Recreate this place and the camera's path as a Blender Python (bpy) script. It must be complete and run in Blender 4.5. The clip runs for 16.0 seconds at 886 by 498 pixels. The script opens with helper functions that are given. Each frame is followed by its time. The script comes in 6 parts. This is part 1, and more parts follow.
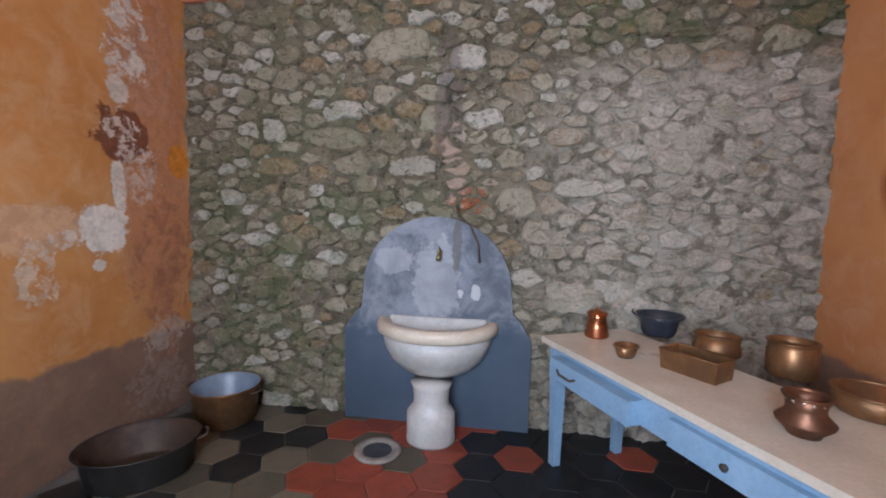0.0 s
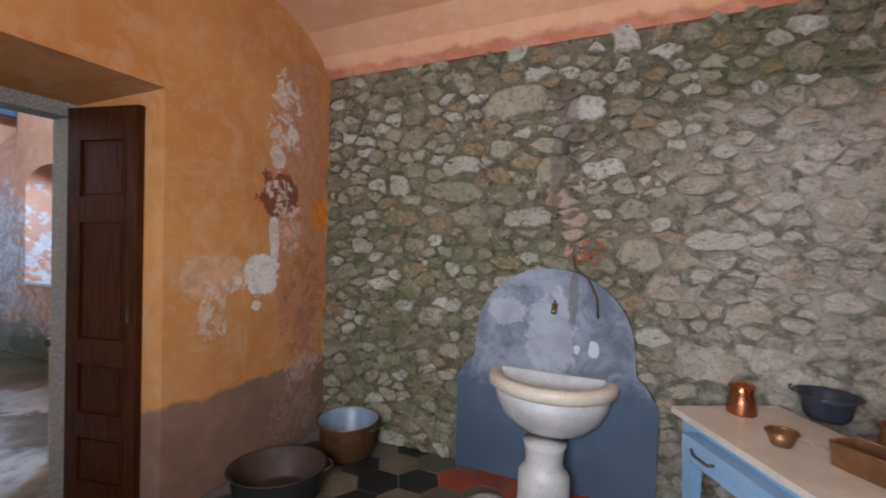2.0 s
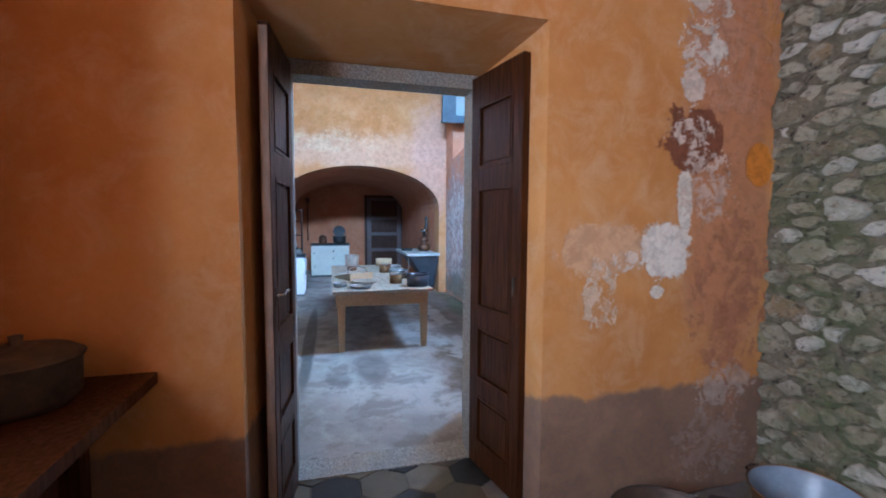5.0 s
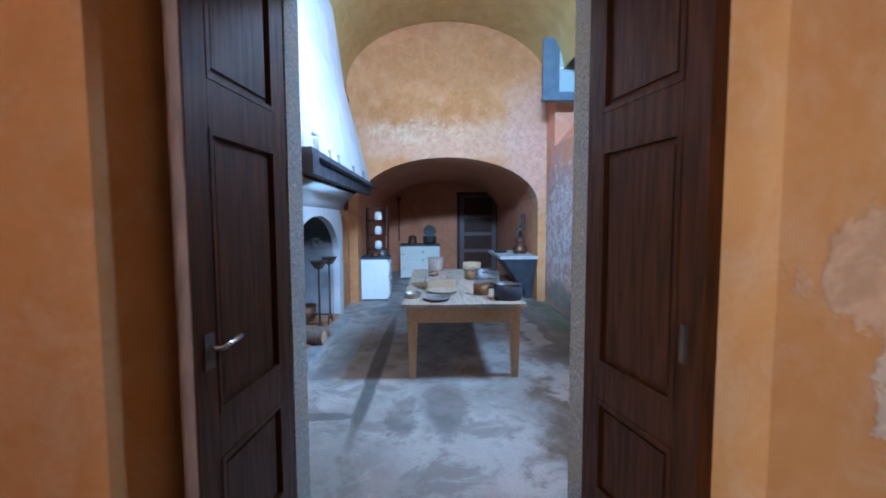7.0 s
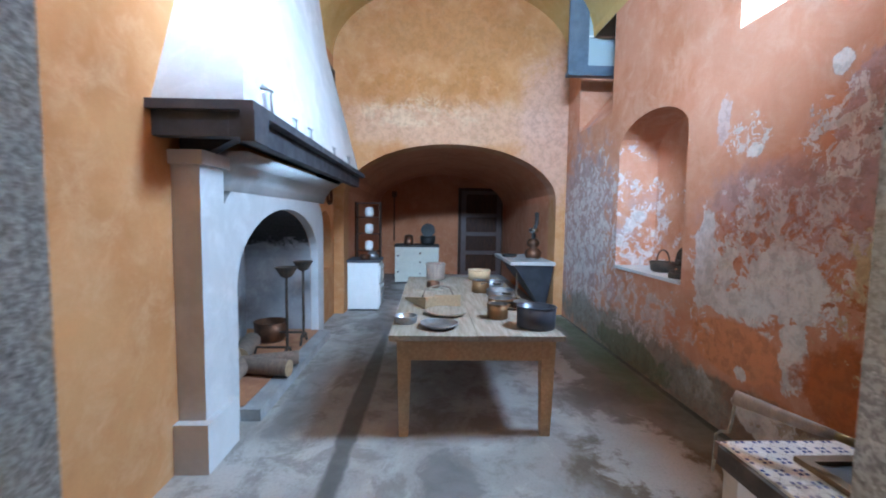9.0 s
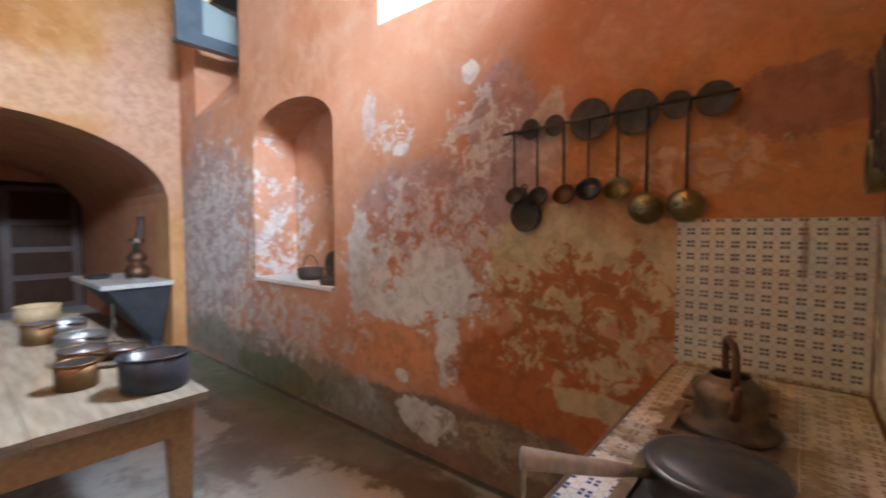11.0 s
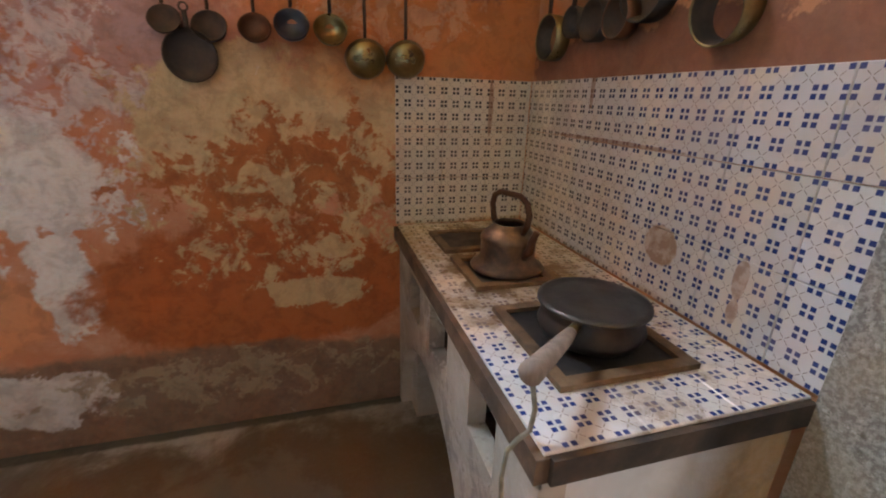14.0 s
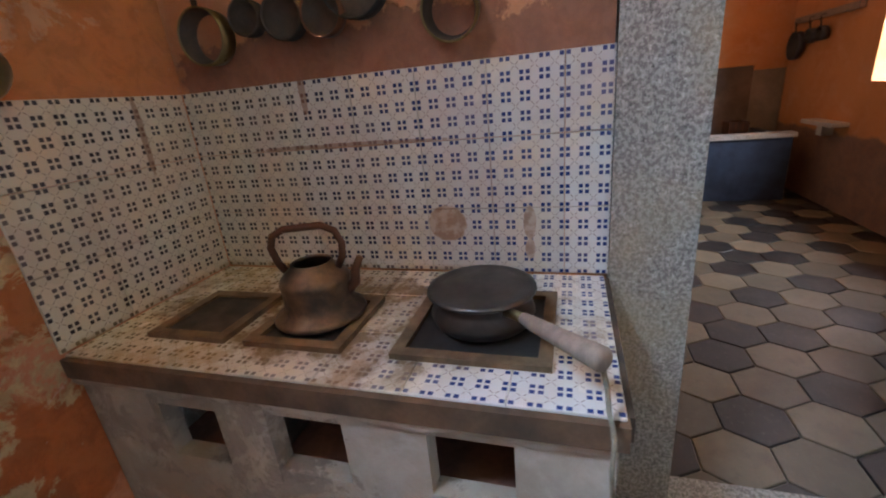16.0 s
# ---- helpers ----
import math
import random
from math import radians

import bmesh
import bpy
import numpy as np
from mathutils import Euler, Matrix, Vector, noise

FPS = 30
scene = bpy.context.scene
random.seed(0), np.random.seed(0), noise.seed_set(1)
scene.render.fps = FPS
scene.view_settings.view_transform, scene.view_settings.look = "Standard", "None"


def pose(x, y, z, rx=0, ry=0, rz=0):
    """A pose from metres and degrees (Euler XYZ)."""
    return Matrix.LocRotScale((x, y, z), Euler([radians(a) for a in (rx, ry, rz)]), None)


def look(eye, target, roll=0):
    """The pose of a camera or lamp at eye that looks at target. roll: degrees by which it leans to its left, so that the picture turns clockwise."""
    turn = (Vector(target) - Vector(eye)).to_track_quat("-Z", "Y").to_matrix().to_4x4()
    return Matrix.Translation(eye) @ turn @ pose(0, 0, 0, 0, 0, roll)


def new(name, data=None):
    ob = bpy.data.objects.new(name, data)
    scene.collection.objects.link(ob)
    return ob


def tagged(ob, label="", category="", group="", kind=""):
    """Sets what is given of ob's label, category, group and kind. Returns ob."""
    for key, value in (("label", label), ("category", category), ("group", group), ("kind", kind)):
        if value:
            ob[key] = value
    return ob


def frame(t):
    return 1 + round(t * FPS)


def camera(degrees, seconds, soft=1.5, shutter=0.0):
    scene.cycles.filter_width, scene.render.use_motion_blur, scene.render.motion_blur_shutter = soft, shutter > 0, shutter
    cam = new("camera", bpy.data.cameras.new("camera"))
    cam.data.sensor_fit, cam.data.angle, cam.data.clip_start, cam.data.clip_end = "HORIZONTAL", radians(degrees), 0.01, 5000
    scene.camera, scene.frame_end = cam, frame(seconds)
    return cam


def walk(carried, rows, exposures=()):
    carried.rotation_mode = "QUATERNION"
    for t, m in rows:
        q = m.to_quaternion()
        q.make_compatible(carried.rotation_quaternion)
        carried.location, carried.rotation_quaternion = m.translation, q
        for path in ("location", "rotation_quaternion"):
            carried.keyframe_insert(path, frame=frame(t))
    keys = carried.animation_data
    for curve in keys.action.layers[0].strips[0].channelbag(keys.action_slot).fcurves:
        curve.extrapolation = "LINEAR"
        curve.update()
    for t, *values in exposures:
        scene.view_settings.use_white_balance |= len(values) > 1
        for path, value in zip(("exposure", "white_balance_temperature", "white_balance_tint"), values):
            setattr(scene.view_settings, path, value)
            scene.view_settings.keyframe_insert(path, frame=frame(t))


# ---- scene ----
cam = camera(92.3, 16.0, 1.9, 0.4)
PATH = [
    (0, (0.531, 0.251, 1.551), (0.216, 2.219, 1.376), 1.0),
    (0.5, (0.546, 0.231, 1.568), (0.086, 2.169, 1.388), 1.1),
    (1, (0.544, 0.236, 1.603), (0.022, 2.161, 1.46), 1.1),
    (1.5, (0.518, 0.225, 1.657), (-0.131, 2.115, 1.599), 1.2),
    (2, (0.513, 0.216, 1.67), (-0.3, 2.043, 1.643), 1.4),
    (2.5, (0.445, 0.266, 1.65), (-0.574, 1.986, 1.631), 1.3),
    (3, (0.331, 0.343, 1.631), (-0.863, 1.948, 1.593), 1.3),
    (3.5, (0.288, 0.455, 1.623), (-1.179, 1.812, 1.561), 0.9),
    (4, (0.268, 0.612, 1.599), (-1.478, 1.584, 1.514), 1.3),
    (4.5, (0.148, 0.682, 1.573), (-1.747, 1.31, 1.445), 0.7),
    (5, (-0.066, 0.78, 1.571), (-1.994, 1.295, 1.432), 0.3),
    (5.2, (-0.147, 0.811, 1.557), (-2.09, 1.262, 1.418), 0.1),
    (7.5, (-1.428, 1.114, 1.528), (-3.423, 1.123, 1.384), 0.4),
    (8.2, (-1.858, 1.067, 1.522), (-3.852, 1.047, 1.372), 1.2),
    (10.3, (-2.819, 1.06, 1.478), (-4.588, 1.988, 1.38), -0.6),
    (10.5, (-2.892, 1.096, 1.461), (-4.522, 2.25, 1.366), -0.4),
    (11, (-3.014, 1.217, 1.467), (-4.299, 2.747, 1.372), -0.1),
    (11.5, (-3.108, 1.253, 1.413), (-3.856, 3.102, 1.275), -0.8),
    (12, (-3.248, 1.226, 1.398), (-3.552, 3.119, 0.829), -1.5),
    (12.5, (-3.334, 1.294, 1.363), (-3.511, 3.143, 0.62), -0.4),
    (13, (-3.398, 1.389, 1.382), (-3.452, 3.241, 0.628), -0.3),
    (13.5, (-3.567, 1.404, 1.414), (-3.303, 3.247, 0.685), 0.4),
    (14, (-3.71, 1.432, 1.422), (-3.175, 3.241, 0.759), 1.8),
    (14.5, (-3.809, 1.587, 1.43), (-2.902, 3.258, 0.808), 0.8),
    (15, (-3.9, 1.721, 1.411), (-2.448, 2.957, 0.807), -1.4),
    (15.5, (-4.017, 1.841, 1.424), (-2.293, 2.646, 0.807), -3.1),
    (16, (-4.006, 1.98, 1.426), (-2.213, 2.551, 0.748), -5.6),
]
EXPO = [(0.0, -0.1, 5450, 10), (1.0, -0.15, 5650, 10), (2.0, -0.2, 5750, 10), (3.5, -0.1, 5600, 10), (5.0, 0.05, 5150, 10), (7.3, -0.1, 5150, 10), (8.2, -0.1, 5250, 10), (10.5, -0.32, 7700, 20), (11.0, -0.05, 7700, 20), (11.5, 0.15, 7500, 19), (12.5, 0.2, 7100, 18), (14.0, 0.15, 6900, 14), (15.5, 0.15, 7100, 14), (16.0, 0.05, 6100, 12)]
walk(cam, [(t, look(eye, target, roll)) for t, eye, target, roll in PATH], EXPO)
# ---- light ----
world = bpy.data.worlds.new("sky")
scene.world = world
world.use_nodes = True
_n = world.node_tree.nodes
_sky = _n.new("ShaderNodeTexSky")
_sky.sky_type = "NISHITA"
_sky.sun_disc = False
_sky.sun_elevation = radians(38)
_sky.sun_rotation = radians(150)
_n["Background"].inputs[1].default_value = 0.12
world.node_tree.links.new(_sky.outputs[0], _n["Background"].inputs[0])


def sun_lamp(strength, elevation, azimuth):
    d = bpy.data.lights.new("sun", "SUN")
    d.energy, d.angle, d.color = strength, radians(0.6), (1.0, 0.95, 0.86)
    o = new("sun", d)
    o.matrix_world = pose(0, 0, 8, 90 - elevation, 0, azimuth)
    return o


def window_light(name, x, y, z, w, h, aim, watts, color):
    d = bpy.data.lights.new(name, "AREA")
    d.shape, d.size, d.size_y, d.energy, d.color = "RECTANGLE", w, h, watts, color
    o = new(name, d)
    o.matrix_world = look((x, y, z), (x + aim[0], y + aim[1], z + aim[2]))
    return o


SKY_BLUE = (0.47, 0.72, 1.0)
SKY_PALE = (0.95, 0.97, 1.0)
window_light("daylight_kitchen_north", -4.87, 3.85, 3.75, 0.8, 1.6, (0, -1, -0.6), 900, SKY_BLUE)
window_light("daylight_kitchen_east", -1.80, 1.2, 4.60, 1.35, 1.0, (-1, 0.12, -0.5), 3000, SKY_BLUE)
window_light("daylight_scullery", 0.1, -1.05, 1.98, 1.4, 1.5, (0.05, 1, -0.08), 205, SKY_PALE)

# ---- materials ----


class Nodes:
    """Small builder for a node material."""

    def __init__(self, name, rough=0.8, metal=0.0):
        self.m = bpy.data.materials.new(name)
        self.m.use_nodes = True
        self.t = self.m.node_tree
        self.b = self.t.nodes["Principled BSDF"]
        self.b.inputs["Roughness"].default_value = rough
        self.b.inputs["Metallic"].default_value = metal
        self.geo = self.t.nodes.new("ShaderNodeNewGeometry").outputs["Position"]

    def link(self, a, b):
        if hasattr(a, "is_linked"):
            self.t.links.new(a, b)
        else:
            b.default_value = a

    def mapped(self, scale=(1, 1, 1), loc=(0, 0, 0), local=False):
        n = self.t.nodes.new("ShaderNodeMapping")
        n.inputs["Scale"].default_value, n.inputs["Location"].default_value = scale, loc
        src = self.t.nodes.new("ShaderNodeTexCoord").outputs["Object"] if local else self.geo
        self.t.links.new(src, n.inputs[0])
        return n.outputs[0]

    def noise(self, scale, detail=4, rough=0.55, vec=None, dist=0.0):
        n = self.t.nodes.new("ShaderNodeTexNoise")
        n.inputs["Scale"].default_value, n.inputs["Detail"].default_value = scale, detail
        n.inputs["Roughness"].default_value, n.inputs["Distortion"].default_value = rough, dist
        self.t.links.new(vec or self.geo, n.inputs["Vector"])
        return n.outputs[0]

    def voronoi(self, scale, feature="F1", vec=None):
        n = self.t.nodes.new("ShaderNodeTexVoronoi")
        n.feature = feature
        n.inputs["Scale"].default_value = scale
        self.t.links.new(vec or self.geo, n.inputs["Vector"])
        return n.outputs[0]

    def ramp(self, fac, lo, hi, a=0.0, b=1.0):
        n = self.t.nodes.new("ShaderNodeMapRange")
        n.interpolation_type = "SMOOTHSTEP"
        for k, v in zip((1, 2, 3, 4), (lo, hi, a, b)):
            n.inputs[k].default_value = v
        self.link(fac, n.inputs[0])
        return n.outputs[0]

    def math(self, op, a, b=0.0):
        n = self.t.nodes.new("ShaderNodeMath")
        n.operation = op
        self.link(a, n.inputs[0])
        self.link(b, n.inputs[1])
        return n.outputs[0]

    def mix(self, fac, a, b, blend="MIX"):
        n = self.t.nodes.new("ShaderNodeMix")
        n.data_type, n.blend_type = "RGBA", blend
        self.link(fac, n.inputs[0])
        for v, s in ((a, n.inputs[6]), (b, n.inputs[7])):
            self.link((*v, 1) if isinstance(v, tuple) else v, s)
        return n.outputs[2]

    def axis(self, k):
        n = self.t.nodes.new("ShaderNodeSeparateXYZ")
        self.t.links.new(self.geo, n.inputs[0])
        return n.outputs[k]

    def local_axis(self, k):
        n = self.t.nodes.new("ShaderNodeSeparateXYZ")
        self.t.links.new(self.t.nodes.new("ShaderNodeTexCoord").outputs["Object"], n.inputs[0])
        return n.outputs[k]

    def chance(self):
        return self.t.nodes.new("ShaderNodeObjectInfo").outputs["Random"]

    def island(self):
        return self.t.nodes.new("ShaderNodeNewGeometry").outputs["Random Per Island"]

    def patch(self, along, cx, cz, rx, rz, ragged=0.6, scale=4.0, edge=0.0, up=2):
        """1 inside a ragged stain centred at cx along one axis and cz up."""
        edge = edge or (0.08 if scale >= 4 else 0.3)
        dx = self.math("DIVIDE", self.math("SUBTRACT", self.axis(along), cx), rx)
        dz = self.math("DIVIDE", self.math("SUBTRACT", self.axis(up), cz), rz)
        d = self.math("SQRT", self.math("ADD", self.math("MULTIPLY", dx, dx), self.math("MULTIPLY", dz, dz)))
        n = self.math("ADD", self.math("SUBTRACT", self.noise(scale, 8, 0.7, dist=0.35), 0.5), self.math("MULTIPLY", self.math("SUBTRACT", self.noise(scale * 3.1, 6, 0.65), 0.5), 0.28 if scale >= 4 else 0.0))
        n = self.math("MULTIPLY", n, ragged * 4)
        return self.ramp(self.math("ADD", d, n), 1.0 - edge, 1.0 + edge, 1.0, 0.0)

    def done(self, color, bump=None, strength=0.3, dist=0.01, rough=None):
        self.link((*color, 1) if isinstance(color, tuple) else color, self.b.inputs["Base Color"])
        if rough is not None:
            self.link(rough, self.b.inputs["Roughness"])
        if bump is not None:
            n = self.t.nodes.new("ShaderNodeBump")
            n.inputs["Strength"].default_value, n.inputs["Distance"].default_value = strength, dist
            self.link(bump, n.inputs["Height"])
            self.t.links.new(n.outputs[0], self.b.inputs["Normal"])
        return self.m


def simple(name, a, b, scale=8.0, rough=0.7, metal=0.0, bump=0.25, dist=0.004, stretch=(1, 1, 1), fine=60.0, local=True):
    """Two tones mixed by noise at two scales."""
    k = Nodes(name, rough, metal)
    v = k.mapped(stretch, local=local)
    n1, n2 = k.noise(scale, 5, 0.6, v), k.noise(fine, 3, 0.6, v)
    col = k.mix(k.ramp(n1, 0.3, 0.7), a, b)
    col = k.mix(k.ramp(n2, 0.35, 0.75, 0.0, 0.35), col, tuple(c * 0.55 for c in a))
    r = k.ramp(n1, 0.2, 0.8, max(0.03, rough - 0.12), min(1, rough + 0.12))
    return k.done(col, k.math("ADD", n1, k.math("MULTIPLY", n2, 0.5)), bump, dist, r)


def plaster(name, base, deep, pale, patches=(), along=1, dado=None, fleck=0.0):
    """Old limewash: clouds of tone, ragged patches of other colours, scratches."""
    k = Nodes(name, 0.9)
    big, mid, fine = k.noise(1.1, 7, 0.65), k.noise(4.5, 9, 0.7, dist=0.5), k.noise(45, 5, 0.65)
    col = k.mix(k.ramp(big, 0.36, 0.66), base, deep)
    col = k.mix(k.ramp(mid, 0.42, 0.75, 0.0, 0.75), col, pale)
    relief = k.math("MULTIPLY", mid, 0.6)
    if dado:
        z = k.math("ADD", k.axis(2), k.math("MULTIPLY", k.noise(5, 5), 0.16))
        col = k.mix(k.ramp(z, dado[0] + 0.06, dado[0] + 0.1, 0.92, 0.0), col, k.mix(k.ramp(mid, 0.35, 0.65), dado[1], dado[2]))
    for cx, cz, rx, rz, ragged, scale, colour, amount in patches:
        f = k.math("MULTIPLY", k.patch(along, cx, cz, rx, rz, ragged, scale), amount)
        if ragged > 0.65:
            f = k.math("MULTIPLY", f, k.ramp(k.math("ADD", k.math("MULTIPLY", k.noise(scale * 1.3, 9, 0.66, dist=0.9), 0.75), k.math("MULTIPLY", k.noise(scale * 4.0, 6, 0.65, dist=0.8), 0.25)), 0.462, 0.520))
        tone = k.mix(k.ramp(k.noise(13, 8, 0.7, dist=0.5), 0.42, 0.62), colour, tuple(c * 0.72 for c in colour))
        col = k.mix(f, col, tone)
        relief = k.math("SUBTRACT", relief, k.math("MULTIPLY", f, 0.6))
    if fleck:
        v = k.ramp(k.noise(9, 6, 0.7, dist=0.8), 0.66, 0.7)
        col = k.mix(k.math("MULTIPLY", v, fleck), col, (0.72, 0.69, 0.64))
        relief = k.math("SUBTRACT", relief, k.math("MULTIPLY", v, 0.2))
    col = k.mix(k.ramp(fine, 0.3, 0.8, 0.0, 0.22), col, deep)
    return k.done(col, k.math("ADD", relief, k.math("MULTIPLY", fine, 0.12)), 0.5, 0.012)


ORANGE, RUST, PEACH = (0.52, 0.17, 0.045), (0.36, 0.085, 0.022), (0.60, 0.27, 0.12)
PINK, BRICKY, WHITE, GREYP = (0.58, 0.24, 0.13), (0.40, 0.12, 0.055), (0.72, 0.68, 0.62), (0.36, 0.33, 0.33)
BUFF, MOSS, BROWN = (0.52, 0.36, 0.17), (0.16, 0.19, 0.09), (0.20, 0.11, 0.07)

M_WEST1 = plaster("ochre_limewash", (0.58, 0.28, 0.085), (0.46, 0.19, 0.045), (0.60, 0.37, 0.20), along=1, dado=(0.64, (0.20, 0.135, 0.105), (0.135, 0.095, 0.08)), patches=[
    (2.95, 1.9, 0.30, 1.2, 0.45, 3, (0.46, 0.20, 0.11), 0.7), (3.02, 1.15, 0.24, 0.5, 0.8, 5, (0.36, 0.15, 0.085), 0.75), (2.95, 2.6, 0.28, 0.5, 0.8, 5, (0.52, 0.28, 0.18), 0.7),
    (2.15, 1.42, 0.30, 0.13, 0.5, 4, (0.66, 0.44, 0.28), 0.7), (2.25, 1.35, 0.13, 0.06, 0.7, 8, (0.72, 0.62, 0.52), 0.9), (2.15, 1.17, 0.09, 0.17, 0.7, 8, (0.70, 0.56, 0.42), 0.85),
    (2.545, 1.405, 0.165, 0.16, 0.42, 6, (0.78, 0.74, 0.66), 1.0), (2.655, 1.66, 0.05, 0.17, 0.55, 7, (0.76, 0.71, 0.62), 1.0), (2.50, 1.18, 0.045, 0.035, 0.4, 12, (0.74, 0.68, 0.58), 1.0),
    (2.71, 2.01, 0.22, 0.17, 0.65, 5, (0.17, 0.05, 0.025), 0.95), (2.66, 2.06, 0.13, 0.08, 0.9, 12, (0.72, 0.60, 0.52), 0.9), (2.80, 1.90, 0.12, 0.05, 0.9, 12, (0.70, 0.58, 0.50), 0.9), (2.80, 1.72, 0.16, 0.14, 0.9, 9, (0.62, 0.48, 0.40), 0.8),
    (2.72, 2.47, 0.15, 0.17, 0.8, 7, (0.74, 0.68, 0.60), 1.0), (2.77, 2.76, 0.13, 0.20, 0.85, 7, (0.74, 0.68, 0.60), 0.95), (2.68, 2.3, 0.07, 0.12, 0.6, 8, (0.72, 0.64, 0.56), 0.9),
    (3.16, 1.89, 0.10, 0.12, 0.16, 6, (0.66, 0.23, 0.015), 1.0), (2.98, 0.62, 0.20, 0.14, 0.7, 9, (0.50, 0.42, 0.36), 0.7), (2.9, 0.28, 0.3, 0.2, 0.7, 9, (0.36, 0.30, 0.26), 0.5)])
# The ochre limewash again, toned slightly darker for shaded walls, without patches.
M_ROOM1 = plaster("ochre_limewash_shaded", (0.58, 0.26, 0.095), (0.48, 0.19, 0.06), (0.60, 0.33, 0.18), along=0, dado=(0.72, (0.22, 0.14, 0.105), (0.14, 0.095, 0.08)))
M_CEIL1 = plaster("peach_ceiling_plaster", (0.64, 0.35, 0.19), (0.58, 0.28, 0.13), (0.68, 0.42, 0.28), along=0, dado=(3.155, (0.36, 0.11, 0.06), (0.52, 0.24, 0.15)))
M_NORTH = plaster("peeling_terracotta_limewash", (0.60, 0.28, 0.17), (0.50, 0.19, 0.09), (0.66, 0.40, 0.28), along=0, patches=[
    (-4.75, 1.62, 0.85, 0.26, 0.4, 3, (0.46, 0.29, 0.27), 0.9), (-4.25, 1.98, 0.22, 0.36, 0.4, 4, (0.46, 0.30, 0.29), 0.9), (-4.9, 1.42, 0.6, 0.2, 0.9, 5, (0.50, 0.19, 0.10), 0.9),
    (-5.0, 1.12, 0.62, 0.34, 0.75, 4, (0.74, 0.72, 0.70), 1.0), (-4.74, 1.14, 0.30, 0.20, 0.45, 5, (0.74, 0.71, 0.68), 1.0), (-5.15, 0.95, 0.3, 0.10, 0.6, 6, (0.74, 0.72, 0.70), 1.0), (-5.48, 1.2, 0.12, 0.42, 0.5, 5, (0.70, 0.68, 0.67), 0.95), (-4.75, 1.5, 0.5, 0.25, 1.0, 6, (0.66, 0.58, 0.57), 0.85),
    (-5.14, 0.63, 0.46, 0.20, 0.10, 4, (0.64, 0.27, 0.13), 1.0), (-4.64, 0.72, 0.10, 0.22, 0.5, 6, (0.74, 0.71, 0.68), 1.0), (-5.05, 0.48, 0.06, 0.045, 0.5, 9, (0.74, 0.71, 0.68), 1.0),
    (-3.95, 0.66, 0.66, 0.30, 0.22, 4, (0.42, 0.115, 0.028), 0.95), (-3.85, 1.28, 0.52, 0.30, 0.4, 5, (0.62, 0.48, 0.27), 0.97), (-3.8, 1.02, 0.52, 0.30, 0.75, 5, (0.60, 0.45, 0.25), 0.95), (-3.8, 1.12, 0.45, 0.22, 0.85, 6, (0.42, 0.13, 0.035), 0.95), (-3.74, 0.62, 0.20, 0.07, 0.6, 8, (0.58, 0.44, 0.25), 0.9),
    # Brown dado, its tone also darkened for the shade low beside the stove.
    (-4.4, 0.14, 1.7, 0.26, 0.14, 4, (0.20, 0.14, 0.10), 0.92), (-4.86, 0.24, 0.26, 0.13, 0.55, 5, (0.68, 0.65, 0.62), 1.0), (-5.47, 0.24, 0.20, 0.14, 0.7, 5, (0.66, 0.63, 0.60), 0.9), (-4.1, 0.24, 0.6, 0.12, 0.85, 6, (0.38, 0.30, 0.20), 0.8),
    (-8.2, 1.3, 1.0, 1.2, 0.6, 3, (0.42, 0.34, 0.34), 0.85), (-7.9, 1.2, 1.0, 1.0, 0.95, 5, (0.68, 0.64, 0.62), 0.9), (-7.2, 0.22, 2.0, 0.26, 0.5, 3, (0.24, 0.25, 0.21), 0.85), (-6.7, 0.12, 0.8, 0.16, 0.5, 4, (0.12, 0.16, 0.09), 0.8), (-6.6, 0.62, 1.0, 0.25, 0.9, 5, (0.64, 0.52, 0.46), 0.8),
    (-5.04, 1.99, 0.07, 0.045, 0.5, 12, (0.78, 0.73, 0.69), 1.0), (-5.12, 2.1, 0.16, 0.10, 1.1, 10, (0.76, 0.70, 0.66), 1.0), (-4.48, 2.36, 0.06, 0.06, 0.6, 11, (0.76, 0.70, 0.66), 1.0), (-5.36, 2.26, 0.07, 0.16, 0.6, 8, (0.60, 0.47, 0.44), 0.9), (-4.4, 2.0, 0.2, 0.22, 1.0, 8, (0.74, 0.68, 0.66), 0.9),
    (-3.98, 1.93, 0.10, 0.22, 0.4, 6, (0.66, 0.52, 0.42), 0.9), (-3.2, 1.85, 0.75, 0.40, 0.3, 3, (0.54, 0.20, 0.055), 0.85), (-2.98, 1.92, 0.22, 0.14, 0.6, 5, (0.30, 0.12, 0.07), 0.8), (-3.35, 1.72, 0.3, 0.10, 0.9, 7, (0.60, 0.36, 0.22), 0.7)], fleck=0.3)
M_EASTK = plaster("stove_wall_limewash", (0.56, 0.27, 0.14), (0.46, 0.19, 0.08), (0.60, 0.34, 0.20), along=1, patches=[(2.5, 1.55, 0.9, 0.10, 0.6, 5, (0.22, 0.10, 0.07), 0.8)])
